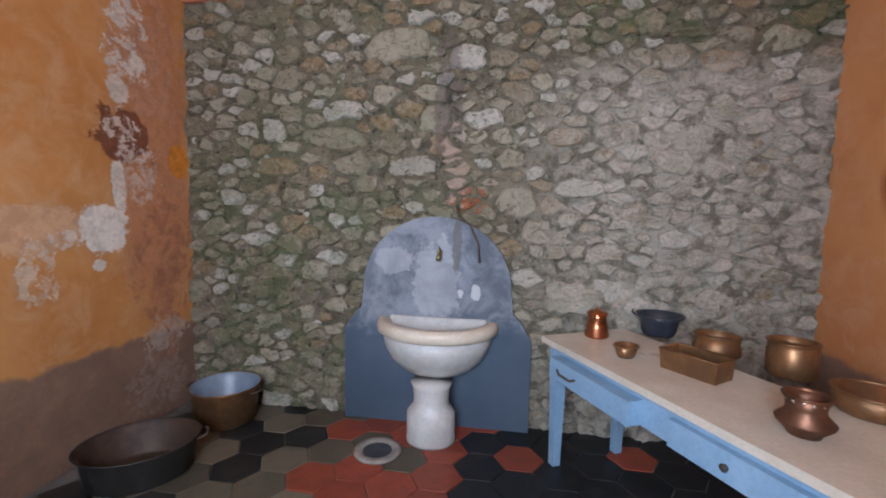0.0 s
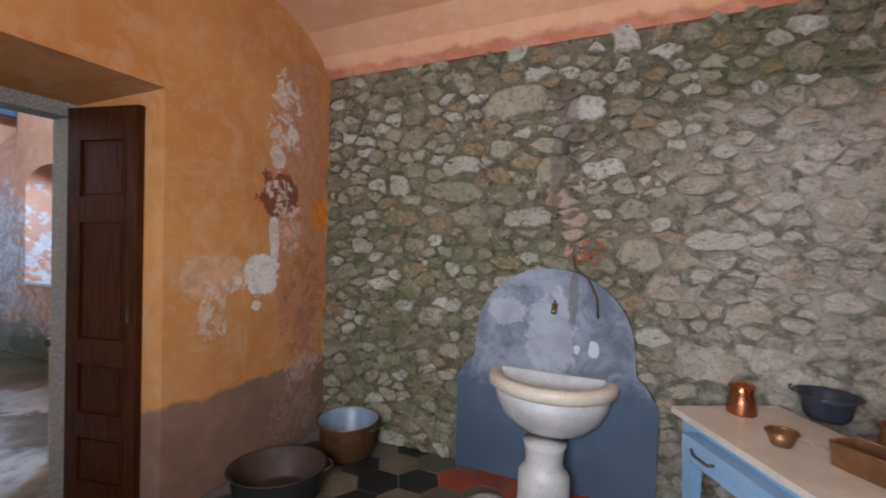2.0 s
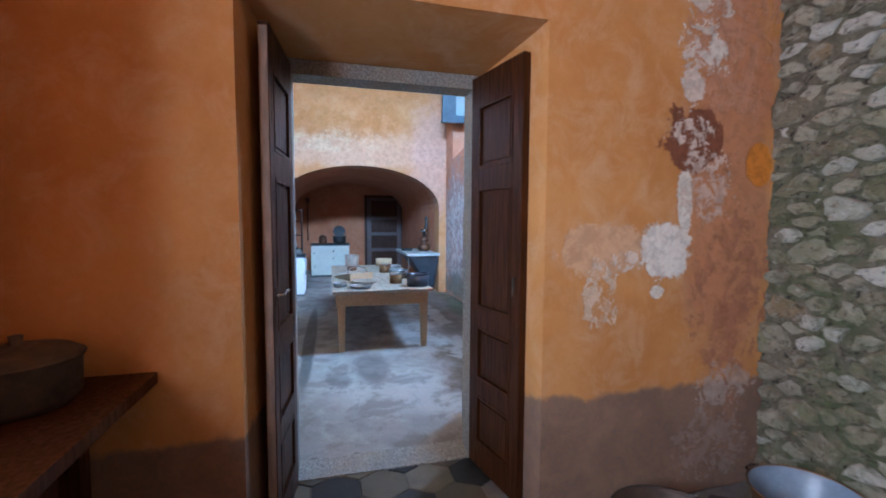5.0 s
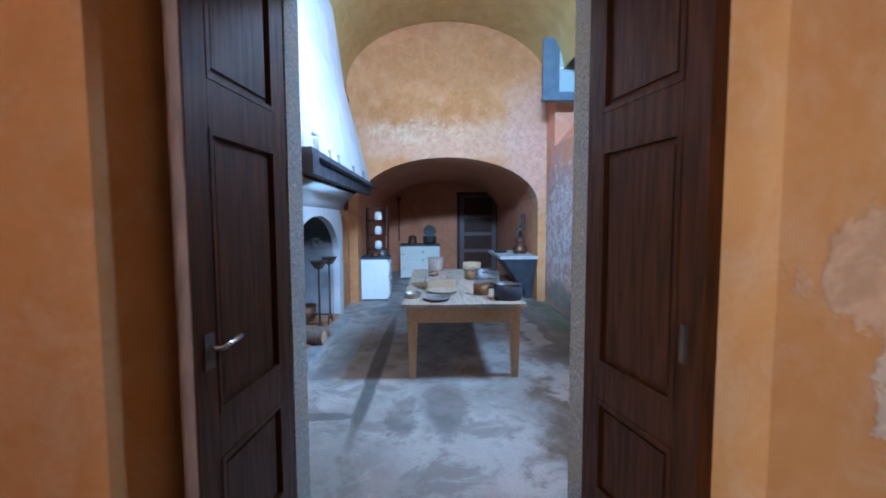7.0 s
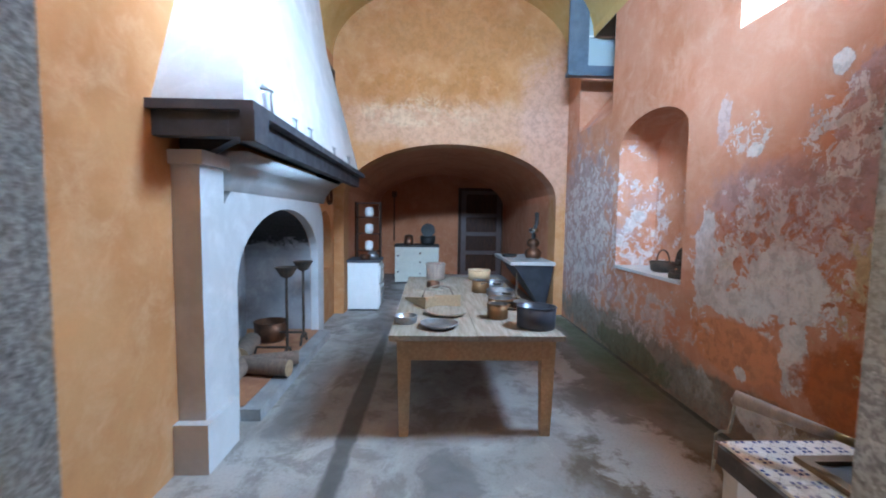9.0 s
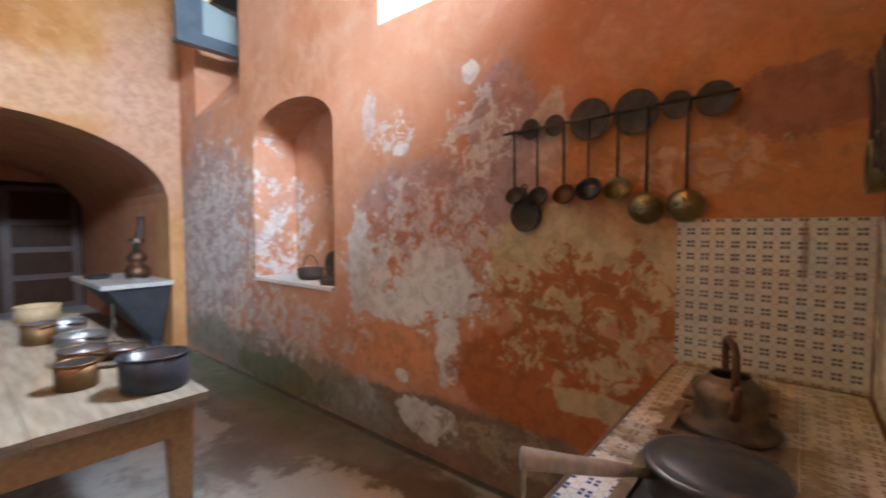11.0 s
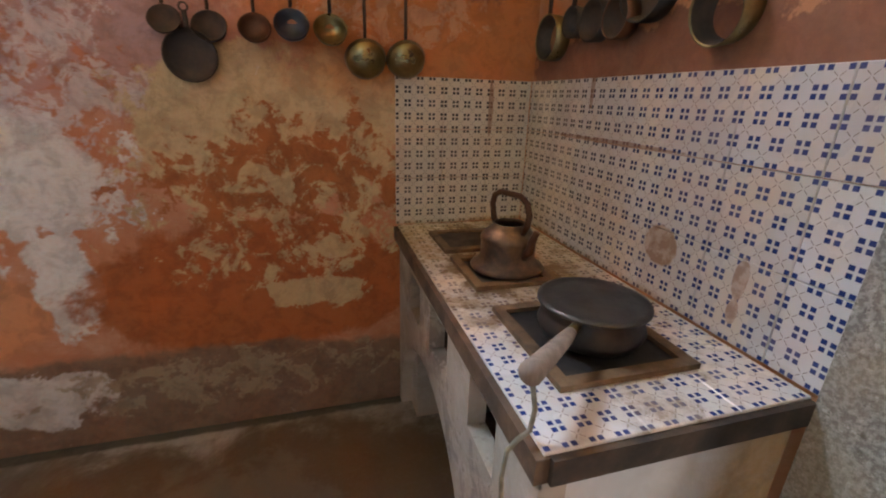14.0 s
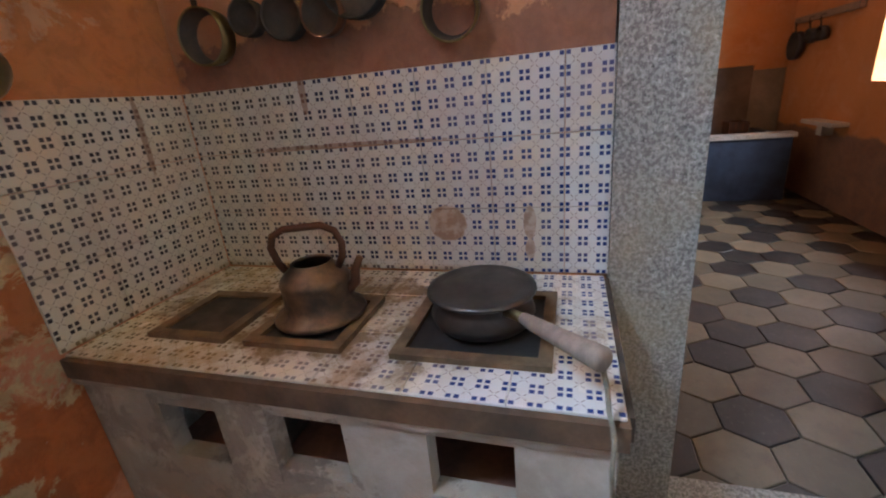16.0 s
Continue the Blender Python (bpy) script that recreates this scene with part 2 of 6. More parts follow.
# Peach lower band and browner upper patches also put light and shade into it.
M_WESTK = plaster("golden_limewash", (0.53, 0.255, 0.10), (0.43, 0.18, 0.06), (0.60, 0.34, 0.18), along=1, patches=[(1.4, 2.95, 1.9, 0.35, 0.45, 1.5, (0.66, 0.40, 0.27), 0.65), (2.9, 2.9, 0.5, 1.1, 0.5, 2, (0.62, 0.36, 0.27), 0.7), (1.2, 3.5, 1.3, 0.3, 0.7, 2, (0.46, 0.19, 0.05), 0.6), (1.4, 4.3, 1.6, 0.4, 0.6, 2, (0.44, 0.19, 0.06), 0.6), (0.9, 3.1, 0.8, 0.2, 0.8, 3, (0.70, 0.50, 0.32), 0.5)])
M_VAULT = plaster("yellow_vault_plaster", (0.56, 0.40, 0.15), (0.47, 0.32, 0.10), (0.62, 0.47, 0.24), along=0)
M_ALCOVE = plaster("alcove_limewash", (0.55, 0.22, 0.11), (0.45, 0.16, 0.07), (0.60, 0.30, 0.18), along=1)
M_LIME = simple("white_lime_plaster", (0.74, 0.73, 0.70), (0.62, 0.61, 0.59), 3, 0.9)


def granite_material():
    k = Nodes("speckled_granite", 0.75)
    f, f2, b = k.noise(95, 3, 0.6), k.noise(60, 4, 0.7, k.mapped(loc=(3, 5, 1))), k.noise(3.5, 6)
    col = k.mix(k.ramp(f, 0.40, 0.60), (0.20, 0.19, 0.175), (0.38, 0.365, 0.335))
    col = k.mix(k.ramp(f2, 0.57, 0.66, 0.0, 0.75), col, (0.56, 0.54, 0.50))
    col = k.mix(k.ramp(f2, 0.34, 0.41, 0.8, 0.0), col, (0.09, 0.085, 0.08))
    col = k.mix(k.ramp(b, 0.42, 0.7, 0.0, 0.5), col, (0.37, 0.30, 0.19))
    return k.done(col, k.math("ADD", f, b), 0.6, 0.008)


M_GRANITE = granite_material()


def kitchen_floor_material():
    k = Nodes("worn_cement_floor", 0.6)
    big, mid, fine = k.noise(0.7, 6, 0.6, dist=0.4), k.noise(3.0, 9, 0.7, dist=0.4), k.noise(60, 4)
    col = k.mix(k.ramp(big, 0.38, 0.60), (0.44, 0.42, 0.395), (0.27, 0.25, 0.23))
    col = k.mix(k.ramp(mid, 0.47, 0.60, 0.0, 0.6), col, (0.17, 0.15, 0.13))
    col = k.mix(k.ramp(k.noise(2.1, 9, 0.72, k.mapped(loc=(7, 3, 0)), 0.6), 0.52, 0.64, 0.0, 0.4), col, (0.48, 0.455, 0.42))
    # The thin strip at y 3.19 paints a shadowy, mossy crack at the wall foot.
    for cx, cy, rx, ry, ragged, sc, tone, amount in (
            (-5.9, 0.52, 1.9, 0.075, 0.25, 3, (0.09, 0.085, 0.08), 0.9), (-4.35, 0.15, 0.07, 0.35, 0.3, 4, (0.10, 0.095, 0.09), 0.8), (-4.5, 1.2, 0.45, 0.17, 0.6, 3, (0.13, 0.12, 0.115), 0.75), (-4.2, 0.85, 0.2, 0.13, 0.6, 4, (0.14, 0.13, 0.12), 0.7),
            # The brown patch at (-4.1, 2.55) is also darkened for the shade by the stove.
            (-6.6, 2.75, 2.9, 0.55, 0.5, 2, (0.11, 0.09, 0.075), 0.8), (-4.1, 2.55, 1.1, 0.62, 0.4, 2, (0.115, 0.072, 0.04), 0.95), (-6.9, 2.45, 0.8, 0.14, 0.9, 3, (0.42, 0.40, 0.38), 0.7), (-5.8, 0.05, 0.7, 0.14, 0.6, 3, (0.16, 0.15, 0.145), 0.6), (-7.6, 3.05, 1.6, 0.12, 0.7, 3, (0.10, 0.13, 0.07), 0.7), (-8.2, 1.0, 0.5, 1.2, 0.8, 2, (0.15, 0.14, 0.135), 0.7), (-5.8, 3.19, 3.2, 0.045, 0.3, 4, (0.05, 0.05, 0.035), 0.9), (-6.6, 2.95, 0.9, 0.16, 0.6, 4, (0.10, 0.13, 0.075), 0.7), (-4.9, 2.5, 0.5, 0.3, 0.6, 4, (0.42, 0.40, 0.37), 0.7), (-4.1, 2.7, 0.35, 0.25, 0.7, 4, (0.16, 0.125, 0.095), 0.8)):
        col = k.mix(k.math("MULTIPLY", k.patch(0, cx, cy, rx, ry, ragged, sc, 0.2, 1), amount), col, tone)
    col = k.mix(k.ramp(fine, 0.45, 0.8, 0.0, 0.35), col, (0.15, 0.13, 0.11))
    return k.done(col, k.math("ADD", mid, k.math("MULTIPLY", fine, 0.3)), 0.35, 0.008, k.ramp(mid, 0.3, 0.7, 0.42, 0.75))


M_KFLOOR = kitchen_floor_material()
M_WOOD_DARK = simple("dark_walnut_boards", (0.068, 0.0195, 0.0045), (0.022, 0.007, 0.002), 4, 0.45, 0, 0.3, 0.002, (14, 14, 1))
M_WOOD_DARK.node_tree.nodes["Principled BSDF"].inputs["Specular IOR Level"].default_value = 0.2
M_BLUE = simple("powder_blue_paint", (0.28, 0.42, 0.58), (0.22, 0.35, 0.50), 6, 0.5)
M_MARBLE = simple("worn_white_marble", (0.66, 0.60, 0.50), (0.54, 0.47, 0.37), 3, 0.35)
M_TABLE = simple("scrubbed_table_wood", (0.38, 0.32, 0.25), (0.25, 0.20, 0.15), 4, 0.75, 0, 0.3, 0.003, (1, 9, 9))
M_BLACK = simple("black_iron", (0.030, 0.028, 0.027), (0.05, 0.045, 0.04), 12, 0.55, 0.3)
M_COPPER = simple("worn_copper", (0.62, 0.24, 0.11), (0.38, 0.14, 0.07), 9, 0.32, 1.0, 0.15, 0.002)



def moss_factor(k, amount):
    """Damp green growth: low by the corner, and in the top courses over the table."""
    low = k.math("MULTIPLY", k.ramp(k.axis(0), -0.5, 0.5, 1.0, 0.3), k.ramp(k.axis(2), 0.9, 2.4, 1.0, 0.45))
    top = k.math("MULTIPLY", k.ramp(k.axis(0), 0.5, 1.1), k.ramp(k.axis(2), 2.45, 2.8))
    return k.math("MULTIPLY", k.math("MAXIMUM", low, top), k.ramp(k.noise(2.6, 9, 0.75), 0.42, 0.60, 0.0, amount))


def mortar_material():
    k = Nodes("mossy_lime_mortar", 0.95)
    n, f = k.noise(9, 8, 0.7), k.noise(55, 5, 0.7)
    col = k.mix(k.ramp(n, 0.35, 0.65), (0.28, 0.235, 0.16), (0.13, 0.105, 0.068))
    col = k.mix(k.ramp(k.noise(16, 8, 0.75), 0.54, 0.64, 0.0, 0.6), col, (0.42, 0.38, 0.31))
    col = k.mix(moss_factor(k, 0.85), col, (0.115, 0.14, 0.055))
    col = k.mix(k.ramp(k.noise(20, 8, 0.78), 0.55, 0.61, 0.0, 0.9), col, (0.035, 0.03, 0.02))
    col = k.mix(k.ramp(f, 0.58, 0.75, 0.0, 0.4), col, (0.54, 0.50, 0.43))
    # Pale lime to the right, also painting in the brighter light on that side.
    right = k.math("MULTIPLY", k.ramp(k.axis(0), 0.3, 1.3), k.ramp(k.axis(2), 2.7, 2.35))
    col = k.mix(k.math("MULTIPLY", right, k.ramp(n, 0.40, 0.60, 0.9, 0.2)), col, (0.56, 0.515, 0.43))
    return k.done(col, k.math("ADD", n, f), 1.0, 0.035)


M_MORTAR = mortar_material()

# ---- builders ----


def finish(bm, name, material, parent=None, label="", smooth=False, bevel=0.0):
    if bevel:
        bmesh.ops.bevel(bm, geom=[e for e in bm.edges if len(e.link_faces) == 2 and e.calc_face_angle(0) > 0.5], offset=bevel, segments=2, affect="EDGES", clamp_overlap=True)
    bmesh.ops.recalc_face_normals(bm, faces=bm.faces)
    me = bpy.data.meshes.new(name)
    bm.to_mesh(me)
    bm.free()
    if smooth:
        me.polygons.foreach_set("use_smooth", [True] * len(me.polygons))
    me.materials.append(material)
    ob = new(name, me)
    if parent:
        ob.parent = parent
    if label:
        ob["label"] = label
    return ob


def part(name, bm, material, parent, label="", smooth=False, bevel=0.0):
    return finish(bm, name, material, parent, label, smooth, bevel)


def box(x0, x1, y0, y1, z0, z1, bm=None):
    bm = bm or bmesh.new()
    v = [bm.verts.new(p) for p in ((x0, y0, z0), (x1, y0, z0), (x1, y1, z0), (x0, y1, z0), (x0, y0, z1), (x1, y0, z1), (x1, y1, z1), (x0, y1, z1))]
    for f in ((0, 3, 2, 1), (4, 5, 6, 7), (0, 1, 5, 4), (1, 2, 6, 5), (2, 3, 7, 6), (3, 0, 4, 7)):
        bm.faces.new([v[i] for i in f])
    return bm


def thing(name, label, category, x=0, y=0, z=0, rz=0, group="", kind=""):
    o = new(name)
    o.matrix_basis = pose(x, y, z, 0, 0, rz)
    o.empty_display_size = 0.1
    return tagged(o, label, category, group, kind)


def structure(name, bm, material, label, category, bevel=0.0):
    return tagged(finish(bm, name, material, bevel=bevel), label, category, kind="structure")


def prism(outline, axis, a, b, bm=None):
    """A flat outline (list of pairs) pushed along an axis from a to b. Pairs are (y,z) for x, (x,z) for y, (x,y) for z."""
    bm = bm or bmesh.new()
    put = {0: lambda p, d: (d, p[0], p[1]), 1: lambda p, d: (p[0], d, p[1]), 2: lambda p, d: (p[0], p[1], d)}[axis]
    lo, hi = [bm.verts.new(put(p, a)) for p in outline], [bm.verts.new(put(p, b)) for p in outline]
    n = len(outline)
    bm.faces.new(lo[::-1])
    bm.faces.new(hi)
    for i in range(n):
        bm.faces.new((lo[i], lo[(i + 1) % n], hi[(i + 1) % n], hi[i]))
    return bm


def arc(cx, cz, rx, rz, a0, a1, n):
    return [(cx + rx * math.cos(radians(a0 + (a1 - a0) * i / n)), cz + rz * math.sin(radians(a0 + (a1 - a0) * i / n))) for i in range(n + 1)]


# ---- the two rooms ----
RX0, RX1, RY0, RY1, RH = -1.98, 2.47, -0.5, 3.27, 3.5      # scullery
KX0, KX1, KY0, KY1 = -8.9, -2.81, -0.4, 3.2                # kitchen
DY0, DY1, DH = 0.60, 1.63, 2.31                            # doorway between them

structure("floor_scullery_bed", box(RX0 - 0.70, RX1 + 0.3, RY0 - 0.5, RY1 + 0.3, -0.12, -0.012), simple("floor_mortar", (0.20, 0.18, 0.16), (0.13, 0.12, 0.11), 6, 0.9), "dark mortar bed under hexagonal floor tiles", "floor")
structure("floor_kitchen", box(-14.4, RX0 - 0.701, KY0 - 1.2, KY1 + 0.9, -0.12, 0.0), M_KFLOOR, "worn grey cement floor with damp stains and painted-in shade", "floor")

# wall between the rooms: splayed doorway on the scullery side


def pier(y0a, y0b, y1a, y1b, z0, z1, x0=-2.66, x1=RX0):
    """A block whose plan tapers: y0a..y1a at x0, y0b..y1b at x1."""
    bm = bmesh.new()
    v = [bm.verts.new(p) for z in (z0, z1) for p in ((x0, y0a, z), (x1, y0b, z), (x1, y1b, z), (x0, y1a, z))]
    for f in ((3, 2, 1, 0), (4, 5, 6, 7), (0, 1, 5, 4), (1, 2, 6, 5), (2, 3, 7, 6), (3, 0, 4, 7)):
        bm.faces.new([v[i] for i in f])
    return bm


structure("wall_scullery_west_a", pier(RY0 - 0.3, RY0 - 0.3, 0.52, 0.42, 0, 2.53), M_WEST1, "ochre limewashed wall beside the doorway", "wall")
structure("wall_scullery_west_b", pier(1.715, 1.815, RY1 + 0.03, RY1 + 0.03, 0, 2.53), M_WEST1, "ochre limewashed wall with peeling white patches", "wall")
bm = box(-2.52, RX0, RY0 - 0.3, RY1 + 0.03, 2.53, 3.6)
structure("wall_scullery_west_over_door", bm, M_WEST1, "ochre limewashed wall over the doorway", "wall")
structure("wall_kitchen_east_a", box(-2.81, -2.523, KY0 - 0.9, 0.42, 0, 5.4), M_EASTK, "limewashed kitchen wall", "wall")
# Deep unseen reveal round the high opening, sized to shape the light falling in.
for nm, b in (("b", (-2.81, -1.98, 2.0, KY1 + 0.5, 3.6, 4.4)), ("c", (-2.81, -1.98, 1.88, KY1 + 0.5, 4.4, 5.4)), ("d", (-2.81, -2.523, 1.88, KY1 + 0.5, 0, 3.6))):
    structure("wall_kitchen_east_" + nm, box(*b), M_EASTK, "limewashed terracotta wall over the stove", "wall")
bm = box(-2.81, -2.523, 0.423, 1.877, 2.612, 3.6)
box(-2.81, -1.98, 0.423, 0.55, 3.6, 5.4, bm)
box(-2.81, -1.98, 0.55, 1.877, 4.4, 5.4, bm)
structure("wall_kitchen_east_over_door", bm, M_EASTK, "limewashed wall over the doorway", "wall")
door_frame = thing("door_frame", "speckled granite door surround with square jambs", "door frame", -2.66, 1.1, 0, kind="structure")
part("jamb", box(-0.17, -0.004, 0.562, 0.775, 0, 2.384), M_GRANITE, door_frame, bevel=0.012)
part("jamb", box(-0.17, -0.004, -0.675, -0.52, 0, 2.384), M_GRANITE, door_frame, bevel=0.012)
part("lintel", box(-0.17, -0.004, -0.675, 0.775, 2.387, 2.61), M_GRANITE, door_frame, bevel=0.012)
structure("door_soffit", prism([(-2.656, 2.47), (-1.984, 2.526), (-2.656, 2.526)], 1, 0.435, 1.80), M_WEST1, "sloping ochre soffit of the doorway", "soffit")
structure("threshold", box(-2.86, -2.64, DY0 - 0.03, DY1 + 0.04, -0.02, 0.008), M_GRANITE, "worn granite doorsill", "threshold", 0.004)

structure("wall_scullery_north", box(RX0 - 0.2, RX1 + 0.3, RY1 + 0.018, RY1 + 0.5, 0, RH), M_MORTAR, "mossy mortar bed of a rubble stone wall", "wall")
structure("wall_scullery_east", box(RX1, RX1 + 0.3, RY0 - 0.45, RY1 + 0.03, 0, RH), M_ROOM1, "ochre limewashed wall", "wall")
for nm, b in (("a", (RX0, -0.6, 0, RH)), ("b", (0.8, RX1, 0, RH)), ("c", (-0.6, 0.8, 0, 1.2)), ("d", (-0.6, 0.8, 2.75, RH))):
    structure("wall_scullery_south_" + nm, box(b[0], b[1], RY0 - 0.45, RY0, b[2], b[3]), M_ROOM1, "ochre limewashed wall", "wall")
structure("ceiling_scullery", box(RX0 - 0.5, RX1 + 0.3, RY0 - 0.45, RY1 + 0.5, RH, RH + 0.08), M_CEIL1, "peach plastered ceiling", "ceiling")
structure("ceiling_scullery_cove", prism([(RY1 + 0.029, 3.09), (RY1 - 0.02, 3.09), (RY1 - 0.12, 3.24), (RY1 - 0.3, 3.37), (RY1 - 0.6, 3.46), (RY1 - 0.9, 3.498), (RY1 + 0.029, 3.498)], 0, RX0, RX1), M_CEIL1, "peach plaster cove over the stone wall", "ceiling")

# kitchen shell
NX0, NX1, NZ0 = -7.05, -5.78, 0.98
DEEP = KY1 + 0.55
PEEL = "terracotta limewashed wall with large peeling white patches"
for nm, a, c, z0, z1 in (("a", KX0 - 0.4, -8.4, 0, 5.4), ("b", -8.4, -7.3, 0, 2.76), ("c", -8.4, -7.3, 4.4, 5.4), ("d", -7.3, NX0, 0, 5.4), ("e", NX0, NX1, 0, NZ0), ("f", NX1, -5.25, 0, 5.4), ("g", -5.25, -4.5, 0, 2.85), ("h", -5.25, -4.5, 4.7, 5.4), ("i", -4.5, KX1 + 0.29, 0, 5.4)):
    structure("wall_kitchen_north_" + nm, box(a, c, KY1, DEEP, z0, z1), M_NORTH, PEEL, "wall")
structure("wall_kitchen_north_arch", prism(arc((NX0 + NX1) / 2, 2.3, (NX1 - NX0) / 2, 0.28, 180, 0, 16) + [(NX1, 5.4), (NX0, 5.4)], 1, KY1, DEEP), M_NORTH, PEEL, "wall")
structure("window_splay_small", prism([(KY1, 2.76), (DEEP, 3.4), (DEEP, 2.76)], 0, -8.4, -7.3), M_NORTH, PEEL, "wall")
structure("window_splay_north", prism([(KY1, 2.85), (DEEP, 3.25), (DEEP, 2.85)], 0, -5.25, -4.5), M_NORTH, PEEL, "wall")
structure("wall_kitchen_niche_back", box(NX0, NX1, KY1 + 0.44, DEEP - 0.001, NZ0, 2.58), M_NORTH, "peeling plaster back of a wall niche", "wall")
structure("niche_sill", box(NX0 + 0.01, NX1 - 0.01, KY1 - 0.02, KY1 + 0.439, NZ0, NZ0 + 0.03), M_LIME, "chalky white niche sill", "sill", 0.006)
FX0, FX1, FT = -7.6, -5.36, 1.58                            # fireplace opening
bm = box(FX1, KX1 + 0.0, KY0 - 0.8, KY0, 0, 5.4)
box(KX0 - 0.4, -8.75, KY0 - 0.8, KY0, 0, 5.4, bm)
box(-8.75, -7.95, KY0 - 0.8, KY0, 0, 0.75, bm)
prism([(-8.75, 1.2)] + arc(-8.35, 1.2, 0.4, 0.4, 180, 0, 10)[1:-1] + [(-7.95, 1.2), (-7.95, 5.4), (-8.75, 5.4)], 1, KY0 - 0.8, KY0, bm)
box(-8.75, -7.95, KY0 - 0.8, KY0 - 0.4, 0.75, 1.6, bm)
box(-7.95, FX0, KY0 - 0.8, KY0, 0, 5.4, bm)
prism([(FX0, 1.0)] + arc((FX0 + FX1) / 2, 1.0, (FX1 - FX0) / 2, FT - 1.0, 180, 0, 16)[1:-1] + [(FX1, 1.0), (FX1, 5.4), (FX0, 5.4)], 1, KY0 - 0.8, KY0, bm)
structure("wall_kitchen_south", bm, M_WESTK, "golden limewashed wall with a hearth opening", "wall")
structure("fireback", box(FX0, FX1, KY0 - 0.98, KY0 - 0.801, 0, 1.7), plaster("sooty_hearth_plaster", (0.40, 0.40, 0.41), (0.26, 0.26, 0.27), (0.52, 0.52, 0.53), along=0, patches=[(-6.5, 1.55, 1.5, 0.45, 0.25, 4, (0.02, 0.019, 0.018), 0.97)]), "sooty grey back of the hearth", "wall")
AY0, AY1, AZ, AR = -0.25, 3.05, 1.8, 0.85
ring = arc(1.4, AZ, 1.65, AR, 180, 0, 24)
bm = prism([(KY0 - 0.4, 0), (AY0, 0)] + ring + [(AY1, 0), (KY1 + 0.5, 0), (KY1 + 0.5, 5.4), (KY0 - 0.4, 5.4)], 0, KX0 - 0.4, KX0)
structure("wall_kitchen_west", bm, M_WESTK, "golden limewashed wall over a wide low arch", "wall")
bm = prism([(AY0, 0), (AY0 - 0.2, 0)] + arc(1.4, AZ, 1.85, AR + 0.2, 180, 0, 24) + [(AY1 + 0.2, 0), (AY1, 0)] + ring[::-1], 0, -13.7, KX0 - 0.4)
structure("ceiling_alcove", bm, M_ALCOVE, "limewashed vault of a deep alcove", "ceiling")
structure("wall_alcove_back", box(-14.0, -13.7, KY0 - 0.6, KY1 + 0.6, 0, 3.2), M_ALCOVE, "terracotta limewashed alcove wall", "wall")
ring = arc(1.4, 3.9, 1.8, 1.12, 180, 0, 32)
bm = prism([(KY0, 5.5)] + ring + [(KY1, 5.5)], 0, KX0 - 0.3, KX1 + 0.28)
structure("ceiling_kitchen_vault", bm, M_VAULT, "yellow plastered barrel vault", "ceiling")
# ---- shared shapes ----


def lathe(profile, n=28, a0=0.0, a1=360.0, sx=1.0, sy=1.0):
    """A profile of (radius, height) pairs turned round z."""
    bm = bmesh.new()
    full = a1 - a0 >= 360
    cols = n if full else n + 1
    rings = []
    for r, z in profile:
        if r < 1e-6:
            rings.append([bm.verts.new((0, 0, z))] * cols)
        else:
            rings.append([bm.verts.new((r * sx * math.cos(radians(a0 + (a1 - a0) * i / n)), r * sy * math.sin(radians(a0 + (a1 - a0) * i / n)), z)) for i in range(cols)])
    for p, q in zip(rings, rings[1:]):
        for i in range(n):
            f = [p[i], p[(i + 1) % cols], q[(i + 1) % cols], q[i]]
            f = [v for k, v in enumerate(f) if v not in f[:k]]
            if len(f) > 2:
                try:
                    bm.faces.new(f)
                except ValueError:
                    pass
    return bm


def tube(points, r, n=10, bm=None, r_end=None):
    """A round bar along points."""
    bm = bm or bmesh.new()
    pts = [Vector(p) for p in points]
    rings = []
    for i, p in enumerate(pts):
        d = (pts[min(i + 1, len(pts) - 1)] - pts[max(i - 1, 0)]).normalized()
        u = d.orthogonal().normalized() if i == 0 else (rings_u - d * rings_u.dot(d)).normalized()
        rings_u = u
        w = d.cross(u)
        rr = r if r_end is None else r + (r_end - r) * i / (len(pts) - 1)
        rings.append([bm.verts.new(p + rr * (math.cos(2 * math.pi * k / n) * u + math.sin(2 * math.pi * k / n) * w)) for k in range(n)])
    for a, b in zip(rings, rings[1:]):
        for k in range(n):
            bm.faces.new((a[k], a[(k + 1) % n], b[(k + 1) % n], b[k]))
    bm.faces.new(rings[0][::-1])
    bm.faces.new(rings[-1])
    return bm


def bow(r, h, n=10, plane="x", z=0.0):
    """Points of an upright half loop."""
    out = []
    for i in range(n + 1):
        a = math.pi * i / n
        c, s = r * math.cos(a), z + h * math.sin(a)
        out.append((c, 0, s) if plane == "x" else (0, c, s))
    return out


def moved(bm, m):
    bmesh.ops.transform(bm, matrix=m, verts=bm.verts)
    return bm


def vessel(profile, wall=0.004):
    """Outer profile closed by an inner one, so that it is an open pot."""
    inner = [(max(r - wall, 0.0), z + (wall if i == 0 else 0)) for i, (r, z) in enumerate(profile)]
    return [(0.0, profile[0][1])] + profile + inner[::-1] + [(0.0, inner[0][1])]


M_COPPER_DARK = simple("tarnished_copper", (0.19, 0.085, 0.045), (0.085, 0.045, 0.03), 10, 0.48, 0.7, 0.2, 0.002)
M_COPPER_MID = simple("brown_copper", (0.29, 0.15, 0.065), (0.16, 0.085, 0.04), 8, 0.45, 0.65, 0.2, 0.002)
M_TIN = simple("dull_tinned_metal", (0.42, 0.43, 0.44), (0.26, 0.27, 0.28), 8, 0.4, 0.9, 0.15, 0.002)
